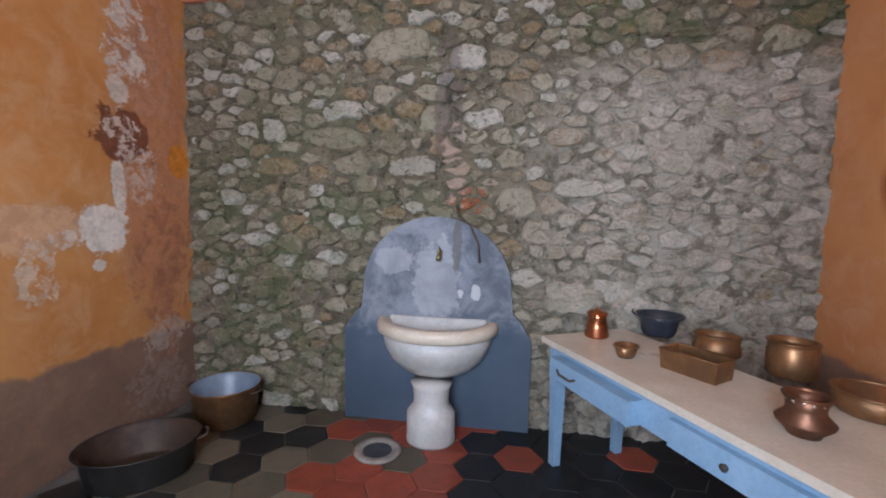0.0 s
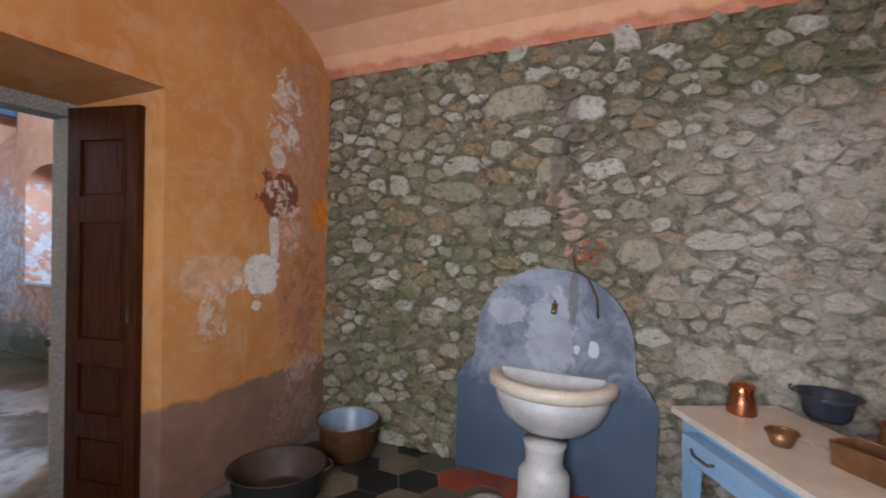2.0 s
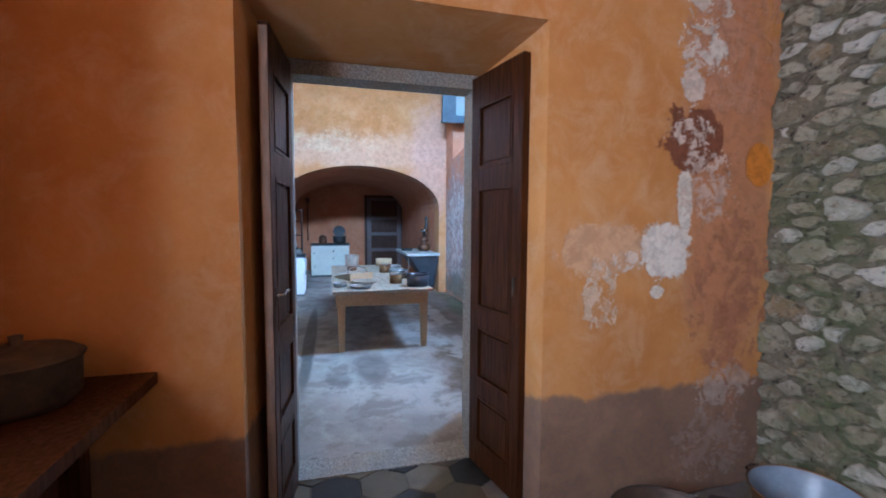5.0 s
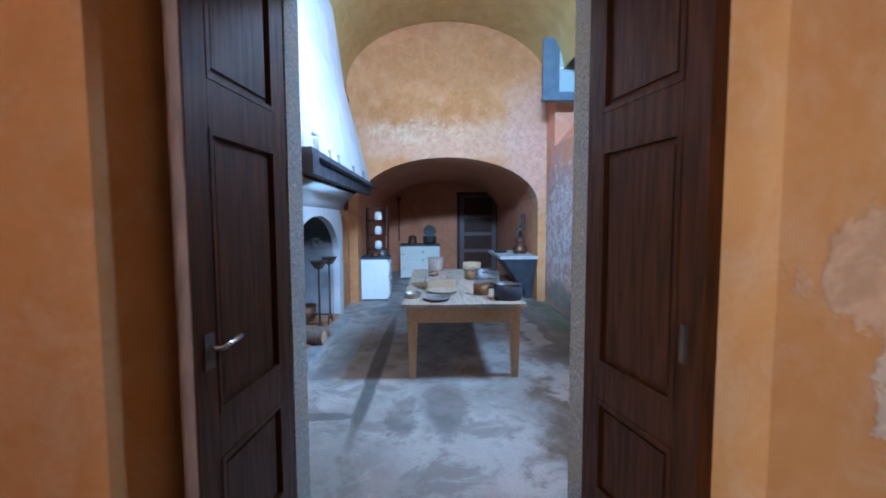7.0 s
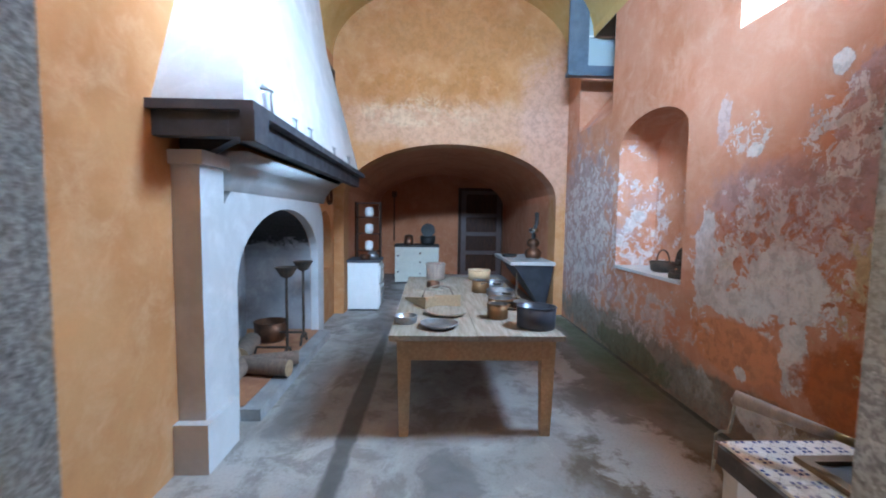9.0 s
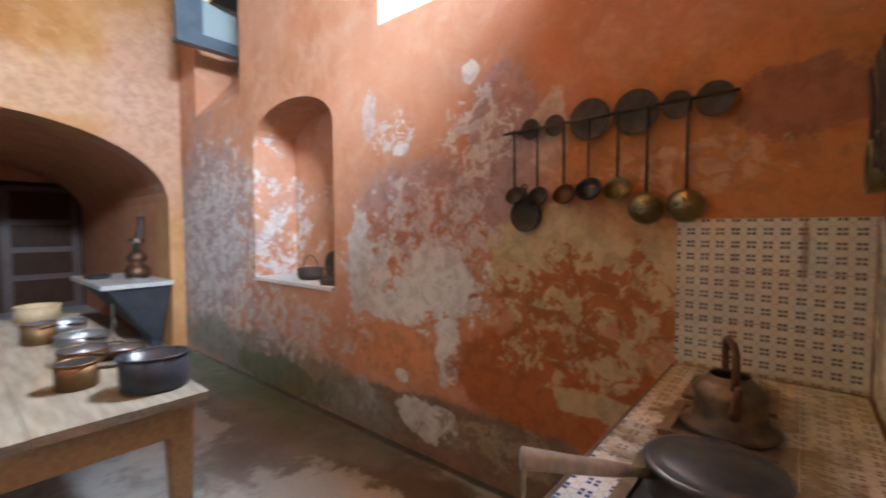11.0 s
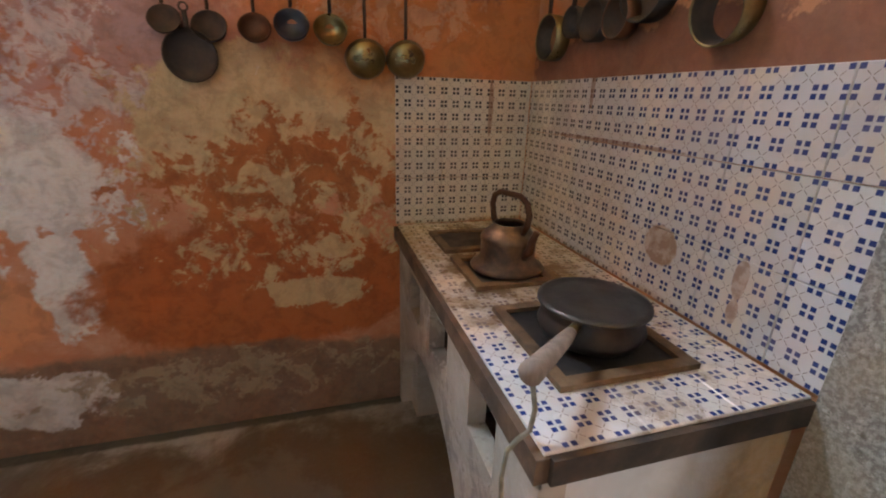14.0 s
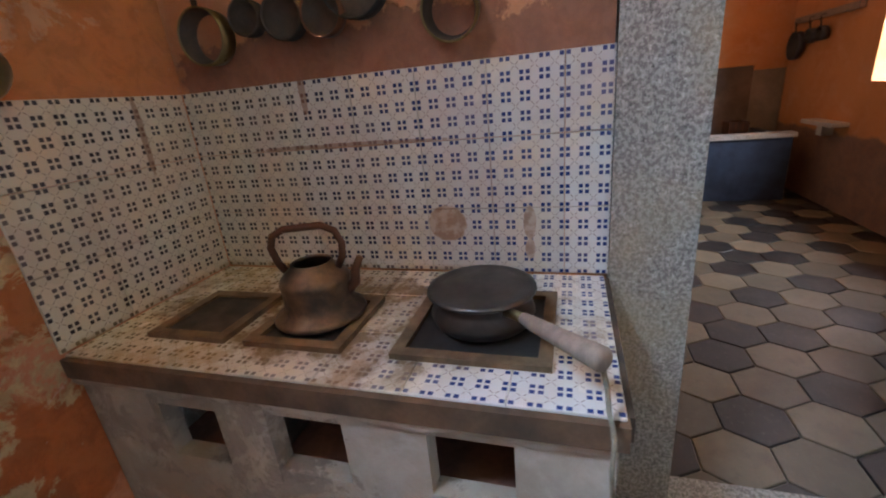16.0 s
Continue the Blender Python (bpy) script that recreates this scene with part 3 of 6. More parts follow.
M_SOOT = simple("sooty_brown_metal", (0.075, 0.045, 0.03), (0.04, 0.028, 0.022), 9, 0.6, 0.3)
M_ENAMEL_BLUE = simple("grey_blue_enamel", (0.25, 0.32, 0.41), (0.18, 0.23, 0.30), 7, 0.35)
M_NAVY = simple("navy_black_enamel", (0.025, 0.03, 0.045), (0.05, 0.055, 0.07), 8, 0.35)
M_BRASS = simple("old_brass", (0.31, 0.25, 0.12), (0.15, 0.115, 0.06), 9, 0.35, 0.95, 0.15, 0.002)
M_IRON = simple("rusty_iron", (0.11, 0.075, 0.05), (0.055, 0.045, 0.04), 12, 0.7, 0.35, 0.4, 0.003)
M_RUSTFRAME = simple("rusted_stove_iron", (0.24, 0.15, 0.08), (0.12, 0.08, 0.05), 14, 0.75, 0.25, 0.5, 0.003)
M_ENAMEL_WHITE = simple("white_enamel", (0.80, 0.80, 0.78), (0.72, 0.72, 0.70), 5, 0.25)
M_CREAM = simple("cream_enamel", (0.72, 0.70, 0.60), (0.62, 0.60, 0.50), 5, 0.3)
M_WOOD_PALE = simple("pale_bare_wood", (0.50, 0.36, 0.21), (0.38, 0.26, 0.15), 6, 0.7, 0, 0.3, 0.002, (1, 8, 8))
M_WOOD_GREY = simple("grey_handle_wood", (0.30, 0.22, 0.17), (0.20, 0.15, 0.12), 7, 0.75, 0, 0.3, 0.002, (6, 6, 1))
M_STEEL = simple("bright_steel", (0.62, 0.62, 0.60), (0.48, 0.48, 0.47), 9, 0.25, 1.0, 0.1, 0.001)
M_BASIN = simple("weathered_white_marble", (0.60, 0.58, 0.55), (0.40, 0.385, 0.36), 4, 0.5)
M_RIM = simple("yellowed_marble_rim", (0.66, 0.58, 0.46), (0.56, 0.48, 0.37), 5, 0.45)
M_SLATE = simple("slate_dark", (0.06, 0.065, 0.075), (0.04, 0.04, 0.05), 6, 0.6)


def slab_material():
    k = Nodes("blue_grey_cement_render", 0.7)
    m, f, big = k.noise(4.5, 6, 0.66, dist=0.5), k.noise(28, 4), k.noise(1.4, 4)
    col = k.mix(k.ramp(m, 0.35, 0.65), (0.09, 0.105, 0.135), (0.23, 0.25, 0.29))
    low = k.math("ADD", k.axis(2), k.math("MULTIPLY", k.math("SUBTRACT", m, 0.5), 0.5))
    col = k.mix(k.ramp(low, 0.66, 0.86, 1.0, 0.0), col, k.mix(k.ramp(big, 0.3, 0.7), (0.042, 0.065, 0.10), (0.075, 0.10, 0.14)))
    for x, z, rx, rz in ((0.30, 0.98, 0.035, 0.06), (0.19, 0.98, 0.02, 0.03), (0.02, 1.05, 0.18, 0.3), (-0.3, 1.2, 0.15, 0.1)):
        col = k.mix(k.math("MULTIPLY", k.patch(0, x, z, rx, rz, 0.5, 9), 0.75 if rx < 0.1 else 0.3), col, (0.55, 0.56, 0.58))
    col = k.mix(k.math("MULTIPLY", k.patch(0, 0.16, 1.32, 0.035, 0.2, 0.4, 9), 0.7), col, (0.10, 0.09, 0.08))
    return k.done(col, k.math("ADD", m, k.math("MULTIPLY", f, 0.4)), 0.5, 0.008)


M_SLAB = slab_material()

# ---- scullery: wash basin ----
fount = thing("wall_fountain", "rounded blue-grey cement splashback on the stone wall", "splashback", 0.01, 3.27, 0)
out = [(-0.68, 0), (0.68, 0), (0.68, 0.66), (0.60, 0.80), (0.55, 0.84)] + arc(0.0, 1.0, 0.535, 0.515, 0, 180, 22) + [(-0.55, 0.84), (-0.60, 0.80), (-0.68, 0.68)]
part("back_panel", prism(out, 1, -0.07, 0.0), M_SLAB, fount, bevel=0.008)
part("pipe", tube([(0.14, -0.09, 1.60), (0.16, -0.10, 1.52), (0.24, -0.085, 1.46), (0.30, -0.083, 1.33), (0.31, -0.085, 1.2)], 0.008), M_IRON, fount, "bent rusty water pipe", True)
sp = part("spout", tube([(0.03, -0.07, 1.25), (0.03, -0.13, 1.25), (0.03, -0.155, 1.22)], 0.016), M_BRASS, fount, "dull brass water spout", True)
part("knob", moved(lathe([(0, 0), (0.022, 0.004), (0.024, 0.014), (0.008, 0.02), (0.008, 0.04), (0, 0.04)], 14), pose(0.03, -0.10, 1.262)), M_BRASS, fount, "", True)

basin = thing("pedestal_basin", "white marble half-round basin on a squat pedestal", "wash basin", 0.03, 3.19, 0)
part("bowl", lathe([(0.0, 0.39), (0.13, 0.40), (0.24, 0.44), (0.325, 0.515), (0.375, 0.61), (0.39, 0.70), (0.355, 0.705), (0.30, 0.64), (0.2, 0.57), (0.0, 0.54)], 30, 180, 360, 1, 0.86), M_BASIN, basin, smooth=True)
part("rim", lathe([(0.34, 0.70), (0.405, 0.70), (0.428, 0.715), (0.432, 0.75), (0.42, 0.785), (0.36, 0.79), (0.335, 0.77), (0.34, 0.70)], 30, 180, 360, 1, 0.86), M_RIM, basin, "yellowed rounded marble rim", smooth=True)
part("back_plate", box(-0.345, 0.345, -0.012, 0.008, 0.66, 0.80), M_BASIN, basin, bevel=0.004)
part("pedestal", lathe([(0, 0.0), (0.165, 0.0), (0.17, 0.02), (0.165, 0.05), (0.165, 0.20), (0.15, 0.225), (0.125, 0.25), (0.118, 0.29), (0.125, 0.37), (0.14, 0.41), (0, 0.41)], 24, 0, 360, 1, 0.85), M_BASIN, basin, smooth=True).location = (0, -0.2, 0)

brk = thing("drain_stone", "broken round drain stone set beside the basin", "drain", -0.28, 2.78, 0)
part("ring", lathe([(0.09, 0), (0.15, 0), (0.155, 0.012), (0.14, 0.02), (0.10, 0.016), (0.09, 0)], 18), simple("cracked_cement", (0.32, 0.29, 0.26), (0.22, 0.2, 0.18), 14, 0.9, bump=0.6), brk, smooth=True)
part("cover", lathe([(0, 0.0), (0.10, 0.0), (0.10, 0.008), (0, 0.01)], 16), M_SLATE, brk, "dark slate cover")

# ---- scullery: marble-topped blue table ----
TB = thing("marble_topped_table", "powder-blue painted wooden table with a worn marble top", "table", 0.735, 2.885, 0, -62)
TL, TW = 2.3, 0.62
# local x runs along the drawer front, local y towards the wall
part("marble_top", box(0, TL, 0, TW, 0.765, 0.80), M_MARBLE, TB, "worn cream marble top", bevel=0.006)
part("apron", box(0.05, TL - 0.05, 0.045, 0.07, 0.60, 0.764), M_BLUE, TB, bevel=0.003)
part("apron", box(0.05, TL - 0.05, TW - 0.07, TW - 0.045, 0.60, 0.764), M_BLUE, TB, bevel=0.003)
part("apron", box(0.045, 0.07, 0.071, TW - 0.071, 0.60, 0.764), M_BLUE, TB, bevel=0.003)
for lx in (0.04, TL - 0.11):
    for ly in (0.04, TW - 0.11):
        bm = bmesh.new()
        v = [bm.verts.new(p) for p in ((lx + 0.01, ly + 0.01, 0), (lx + 0.06, ly + 0.01, 0), (lx + 0.06, ly + 0.06, 0), (lx + 0.01, ly + 0.06, 0), (lx, ly, 0.764), (lx + 0.075, ly, 0.764), (lx + 0.075, ly + 0.075, 0.764), (lx, ly + 0.075, 0.764))]
        for f in ((3, 2, 1, 0), (4, 5, 6, 7), (0, 1, 5, 4), (1, 2, 6, 5), (2, 3, 7, 6), (3, 0, 4, 7)):
            bm.faces.new([v[i] for i in f])
        part("leg", bm, M_BLUE, TB, bevel=0.004)
for a, c, open_ in ((0.16, 0.78, 0.06), (0.95, 1.6, 0.012)):
    dr = part("drawer", box(a, c, 0.02 - open_, 0.04, 0.61, 0.725), M_BLUE, TB, "blue drawer standing a little open" if open_ > 0.03 else "blue drawer", bevel=0.004)
    if open_ > 0.03:
        part("bracket", tube([((a + c) / 2 - 0.23, -0.045, 0.675), ((a + c) / 2 - 0.20, -0.055, 0.66), ((a + c) / 2 - 0.10, -0.055, 0.66), ((a + c) / 2 - 0.07, -0.045, 0.675)], 0.007), M_IRON, dr, "dark iron pull", True)
    else:
        part("knob", moved(lathe([(0, 0), (0.012, 0), (0.016, 0.012), (0, 0.018)], 12), pose(1.2, 0.008, 0.665, 90)), M_IRON, dr, "dark iron knob", True)


def on_table(t, u):
    """A place on the marble: t along the front, u in from it."""
    a = radians(-62)
    return 0.735 + t * math.cos(a) - u * math.sin(a), 2.885 + t * math.sin(a) + u * math.cos(a)


def pan(name, label, cat, x, y, z, profile, mat, n=28, sx=1.0, rz=0, wall=0.004, rim=True, inner=None):
    o = thing(name, label, cat, x, y, z, rz)
    part("body", lathe(vessel(profile, wall), n, sx=sx), mat, o, smooth=True)
    if inner:
        bot = [(max(r - wall - 0.0015, 0), h + (0.006 if i == 0 else 0)) for i, (r, h) in enumerate(profile)]
        part("lining", lathe([(0, bot[0][1])] + bot, n, sx=sx), inner, o, "pale inner lining", smooth=True)
    if rim:
        r, h = profile[-1]
        part("rim", lathe([(r - 0.005, h - 0.004), (r + 0.004, h - 0.004), (r + 0.006, h), (r + 0.003, h + 0.004), (r - 0.004, h + 0.003), (r - 0.005, h - 0.004)], n, sx=sx), mat, o, smooth=True)
    return o


jug = pan("lidded_copper_jug", "polished copper jug with a hinged lid", "jug", 1.07, 2.95, 0.80, [(0.068, 0), (0.072, 0.01), (0.062, 0.07), (0.052, 0.12), (0.058, 0.145)], M_COPPER)
part("lid", lathe([(0.058, 0.148), (0.05, 0.158), (0.02, 0.163), (0.008, 0.168), (0.012, 0.176), (0, 0.18)], 22), M_COPPER, jug, smooth=True)
tub = pan("deep_enamel_basin", "dark navy deep basin with a wide tarnished rim", "basin", 1.47, 3.08, 0.80, [(0.085, 0), (0.10, 0.02), (0.115, 0.10), (0.14, 0.125)], M_NAVY)
part("handle", tube([(-0.14, 0, 0.12), (-0.165, 0, 0.14), (-0.15, 0.02, 0.15)], 0.005), M_IRON, tub, "", True)
pan("small_copper_mould", "small copper cup mould", "mould", 1.15, 2.58, 0.80, [(0.034, 0), (0.042, 0.015), (0.055, 0.062)], M_COPPER_MID, sx=1.15, rz=30)
ov = pan("oval_copper_pan", "oval brown copper pan with a low waist", "pan", 1.66, 2.74, 0.80, [(0.095, 0), (0.10, 0.01), (0.10, 0.05), (0.094, 0.058), (0.096, 0.105)], M_COPPER_MID, sx=1.15, rz=-20)
bt = thing("rectangular_copper_tin", "rectangular brown copper baking tin", "baking tin", 1.42, 2.40, 0.80, -52)
bm = bmesh.new()
for s, h in ((1.0, 0), (1.06, 0.10)):
    for sx, sy in ((-1, -1), (1, -1), (1, 1), (-1, 1)):
        bm.verts.new((sx * 0.13 * s, sy * 0.072 * s, h))
for s, h in ((1.03, 0.10), (0.97, 0.005)):
    for sx, sy in ((-1, -1), (1, -1), (1, 1), (-1, 1)):
        bm.verts.new((sx * 0.13 * s, sy * 0.072 * s, h))
bm.verts.ensure_lookup_table()
V = bm.verts
bm.faces.new((V[3], V[2], V[1], V[0]))
for a in (0, 4, 8):
    for i in range(4):
        bm.faces.new((V[a + i], V[a + (i + 1) % 4], V[a + 4 + (i + 1) % 4], V[a + 4 + i]))
bm.faces.new((V[12], V[13], V[14], V[15]))
part("body", bm, M_COPPER_MID, bt, bevel=0.005)
part("rim", tube([(-0.138, -0.077, 0.1), (0.138, -0.077, 0.1), (0.138, 0.077, 0.1), (-0.138, 0.077, 0.1), (-0.138, -0.07, 0.1)], 0.004), M_COPPER_MID, bt, "", True)
pan("tall_copper_pot", "tall brown copper cooking pot", "pot", 1.87, 2.47, 0.80, [(0.095, 0), (0.102, 0.012), (0.102, 0.12), (0.097, 0.13), (0.10, 0.165)], M_COPPER_MID)
bz = pan("pierced_copper_brazier", "dark tarnished copper brazier pot with a pierced collar", "brazier", 1.56, 1.86, 0.80, [(0.05, 0), (0.052, 0.01), (0.084, 0.042), (0.088, 0.052), (0.060, 0.080), (0.058, 0.10), (0.068, 0.14)], M_COPPER_DARK)
for i in range(14):
    a = i * math.tau / 14
    part("stud", moved(lathe([(0, 0), (0.006, 0.001), (0, 0.004)], 8), pose(0.066 * math.cos(a), 0.066 * math.sin(a), 0.126, 90, 0, math.degrees(a) + 90)), M_STEEL, bz)
pan("shallow_copper_pan", "shallow brown copper pan", "pan", 1.93, 2.08, 0.80, [(0.10, 0), (0.115, 0.012), (0.13, 0.09)], M_COPPER_MID)

# ---- scullery: pots on the floor ----
cp = pan("blue_lined_cauldron", "copper cauldron with a grey-blue lining on the floor", "cauldron", -1.50, 2.98, 0.0, [(0.185, 0), (0.205, 0.02), (0.225, 0.25), (0.24, 0.27)], M_COPPER_MID, 36, inner=M_ENAMEL_BLUE)
for s in (-1, 1):
    part("handle", tube([(s * 0.235, -0.05, 0.235), (s * 0.275, -0.045, 0.245), (s * 0.285, 0, 0.25), (s * 0.275, 0.045, 0.245), (s * 0.235, 0.05, 0.235)], 0.007), M_IRON, cp, "iron loop handle", True)
cb = pan("oval_black_cauldron", "large oval black cauldron with a rusty copper inside", "cauldron", -1.55, 2.30, 0.0, [(0.20, 0), (0.225, 0.02), (0.245, 0.19), (0.26, 0.205)], M_BLACK, 36, sx=1.18, rz=35, inner=M_SOOT)
part("handle", tube([(0.29, -0.06, 0.18), (0.335, -0.05, 0.19), (0.345, 0, 0.195), (0.335, 0.05, 0.19), (0.29, 0.06, 0.18)], 0.008), M_IRON, cb, "iron loop handle", True)

# ---- scullery: dark bench with a pot, sink, hanging pans ----
be = thing("work_bench", "dark worn wooden work bench against the ochre wall", "bench", -1.975, 0.105, 0)
part("top", box(0.0, 1.15, -0.60, 0.0, 0.91, 0.955), M_WOOD_DARK, be, bevel=0.006)
part("side_panel", box(0.03, 1.10, -0.57, -0.53, 0.0, 0.909), M_WOOD_DARK, be, bevel=0.003)
for lx in (0.03, 1.04):
    for ly in (-0.52, -0.30):
        part("leg", box(lx, lx + 0.07, ly, ly + 0.07, 0, 0.909), M_WOOD_DARK, be, bevel=0.004)
dp = pan("covered_iron_pot", "dark iron stewing pot with a lid on the bench", "pot", -1.72, -0.20, 0.955, [(0.13, 0), (0.16, 0.03), (0.165, 0.15), (0.17, 0.16)], M_IRON)
part("lid", lathe([(0.17, 0.164), (0.14, 0.185), (0.05, 0.205), (0.015, 0.21), (0.02, 0.235), (0, 0.24)], 24), M_IRON, dp, smooth=True)
part("handle", tube([(0.15, 0, 0.1), (0.19, 0, 0.11), (0.21, 0, 0.1)], 0.012), M_IRON, dp, "", True)
sk = thing("stone_sink", "stone sink with a navy-blue painted front", "sink", 1.40, 0.05, 0)
part("front_panel", box(0, 0.06, -0.31, 0.5, 0, 0.68), simple("navy_limewash", (0.022, 0.042, 0.085), (0.016, 0.026, 0.05), 4, 0.8), sk, "navy-blue limewashed front", bevel=0.004)
part("side_panel", box(0.061, 1.06, 0.44, 0.5, 0, 0.68), M_SLATE, sk)
part("rim", box(-0.03, 0.12, -0.33, 0.52, 0.681, 0.73), M_GRANITE, sk, "pale stone rim", bevel=0.01)
part("side_panel", box(0.061, 1.06, -0.31, -0.25, 0, 0.68), M_SLATE, sk)
part("rim", box(0.121, 1.06, 0.42, 0.52, 0.681, 0.73), M_GRANITE, sk, bevel=0.01)
part("basin", box(0.061, 1.04, -0.249, 0.42, 0.45, 0.50), M_GRANITE, sk)
part("splashback", box(1.045, 1.065, -0.2, 0.52, 0.5, 1.42), simple("brown_splash_plaster", (0.16, 0.12, 0.09), (0.10, 0.08, 0.065), 4, 0.8), sk, "brown plaster splashback")
part("splashback", box(1.045, 1.064, -0.54, -0.201, 0.5, 1.36), simple("grey_splash_cement", (0.26, 0.23, 0.18), (0.19, 0.165, 0.13), 4, 0.8), sk, "grey cement splashback")
bx = thing("wooden_crate", "small dark wooden crate on the sink", "crate", 1.95, 0.12, 0.50)
part("side", box(-0.13, 0.13, -0.1, 0.1, 0, 0.02), M_WOOD_DARK, bx)
for y0, y1, x0, x1 in ((-0.1, -0.08, -0.13, 0.13), (0.08, 0.1, -0.13, 0.13), (-0.08, 0.08, -0.13, -0.11), (-0.08, 0.08, 0.11, 0.13)):
    part("side", box(x0, x1, y0, y1, 0.021, 0.32), M_WOOD_DARK, bx)
rl = thing("pan_rail", "wooden wall rail with hanging pans", "rail", 1.6, -0.499, 1.84)
part("board", box(-0.5, 0.72, 0, 0.05, -0.03, 0.03), M_WOOD_GREY, rl, bevel=0.004)
for hx in (0.05, 0.27, 0.58):
    part("hook", tube([(hx, 0.05, 0.0), (hx, 0.09, -0.01), (hx, 0.09, -0.04), (hx, 0.07, -0.05)], 0.004), M_IRON, rl)


def hanging_pan(name, label, x, y, z, r, depth, face, mat, inner, drop=0.22, group="", tilt=0):
    """A frying pan or saucepan hung by its handle from a point; face: heading in degrees of its open side."""
    o = thing(name, label, "pan", x, y, z, face, group)
    m = pose(0, 0, -drop - r, 90 + tilt)
    part("body", moved(lathe(vessel([(r * 0.86, -depth), (r * 0.95, -depth * 0.9), (r, 0)], 0.004), 26), m), mat, o, smooth=True)
    part("lining", moved(lathe([(0, -depth + 0.007), (r * 0.86 - 0.006, -depth + 0.007), (r - 0.006, -0.002)], 26), m), inner, o, "duller inside", smooth=True)
    part("handle", tube([(0, 0.01, -drop - 0.005), (0, 0.008, -drop * 0.5), (0, 0.0, -0.012)], 0.008, 8), M_IRON, o, "iron handle", True)
    part("eye", moved(lathe([(0.010, -0.003), (0.016, -0.003), (0.016, 0.003), (0.010, 0.003), (0.010, -0.003)], 12), pose(0, 0, 0, 90)), M_IRON, o)
    return o


for i, (hx, r) in enumerate(((0.05, 0.07), (0.27, 0.075), (0.58, 0.15))):
    hanging_pan("hanging_pan", "dark iron pan hung from the wooden rail", 1.6 + hx, -0.41, 1.80, r, 0.07, 180, M_NAVY, M_BLACK, 0.07, "pans on the scullery rail")
hd = thing("round_wall_pan", "round dark copper pan hung on the ochre wall", "pan", 2.465, 2.55, 1.75)
part("body", moved(lathe(vessel([(0.17, 0), (0.19, 0.01), (0.20, 0.07)], 0.005), 28), pose(-0.005, 0, 0, 0, -90)), M_COPPER_DARK, hd, smooth=True)
part("handle", tube([(-0.03, 0, 0.19), (-0.02, 0, 0.3), (-0.012, 0, 0.42)], 0.01), M_IRON, hd, "", True)

# ---- the double door ----


def door_leaf(hx, hy, turn, side):
    o = thing("door_leaf", "dark walnut panelled door leaf standing open", "door", hx, hy, 0.01, turn, "double door", "structure")
    W, T, H = 0.52, 0.044, 2.42
    st = 0.085
    for name, b in (("stile", (0, st, 0, H)), ("stile", (W - st, W, 0, H)), ("rail", (st, W - st, 0, 0.16)), ("rail", (st, W - st, 0.46, 0.57)), ("rail", (st, W - st, 0.90, 1.02)), ("rail", (st, W - st, 1.75, 1.87)), ("rail", (st, W - st, 2.24, H))):
        part(name, box(b[0] + 0.0005, b[1] - 0.0005, -T / 2, T / 2, b[2], b[3]), M_WOOD_DARK, o, bevel=0.004)
    for z0, z1 in ((0.16, 0.46), (0.57, 0.90), (1.02, 1.75), (1.87, 2.24)):
        part("panel", box(st, W - st, -0.005, 0.005, z0, z1), M_WOOD_DARK, o)
        f = 0.036
        for s in (-1, 1):
            part("raised_field", box(st + f, W - st - f, min(s * 0.005, s * 0.014), max(s * 0.005, s * 0.014), z0 + f, z1 - f), M_WOOD_DARK, o, bevel=0.007)
            bm = box(st, W - st, min(s * 0.0051, s * 0.025), max(s * 0.0051, s * 0.025), z0, z0 + 0.016)
            box(st, W - st, min(s * 0.0051, s * 0.025), max(s * 0.0051, s * 0.025), z1 - 0.016, z1, bm)
            box(st, st + 0.016, min(s * 0.0051, s * 0.025), max(s * 0.0051, s * 0.025), z0 + 0.0162, z1 - 0.0162, bm)
            box(W - st - 0.016, W - st, min(s * 0.0051, s * 0.025), max(s * 0.0051, s * 0.025), z0 + 0.0162, z1 - 0.0162, bm)
            part("moulding", bm, M_WOOD_DARK, o, bevel=0.004)
    return o


lf = door_leaf(-2.635, 0.562, -5.8, 1)
h = part("door_handle", tube([(0.47, -0.03, 1.205), (0.47, 0.045, 1.205), (0.465, 0.055, 1.203), (0.37, 0.06, 1.215)], 0.007), M_STEEL, lf, "worn steel lever handle", True)
part("lock_plate", box(0.45, 0.49, 0.0222, 0.026, 1.15, 1.24), M_IRON, lf, "dark iron lock plate", bevel=0.002)
rf = door_leaf(-2.630, 1.668, 11.5, -1)
part("pale_edge", box(0.5205, 0.5235, -0.018, 0.018, 0.02, 2.40), M_WOOD_GREY, lf, "pale strip along the leaf's edge")
part("bolt", box(0.46, 0.475, -0.033, -0.0222, 1.15, 1.25), M_IRON, rf, "small iron bolt")

# ---- kitchen: tiled masonry stove ----
st = thing("masonry_stove", "white plastered masonry stove with a tiled worktop", "stove", -3.10, 2.53, 0)


M_STOVEP = plaster("stove_lime_plaster", (0.52, 0.45, 0.37), (0.34, 0.27, 0.21), (0.62, 0.57, 0.51), along=1, patches=[(2.9, 0.75, 0.4, 0.2, 0.8, 5, (0.30, 0.24, 0.20), 0.7), (2.5, 0.45, 0.5, 0.18, 0.9, 5, (0.34, 0.28, 0.24), 0.7)])
SY0, SY1, SX0, SX1 = -0.632, 0.66, -0.29, -0.24
HOLES = [(-0.455, -0.28, 0.64, 0.80), (-0.09, 0.10, 0.63, 0.795), (0.24, 0.42, 0.62, 0.78)]
ys = [SY0, *[h[k] for h in HOLES for k in (0, 1)], SY1]
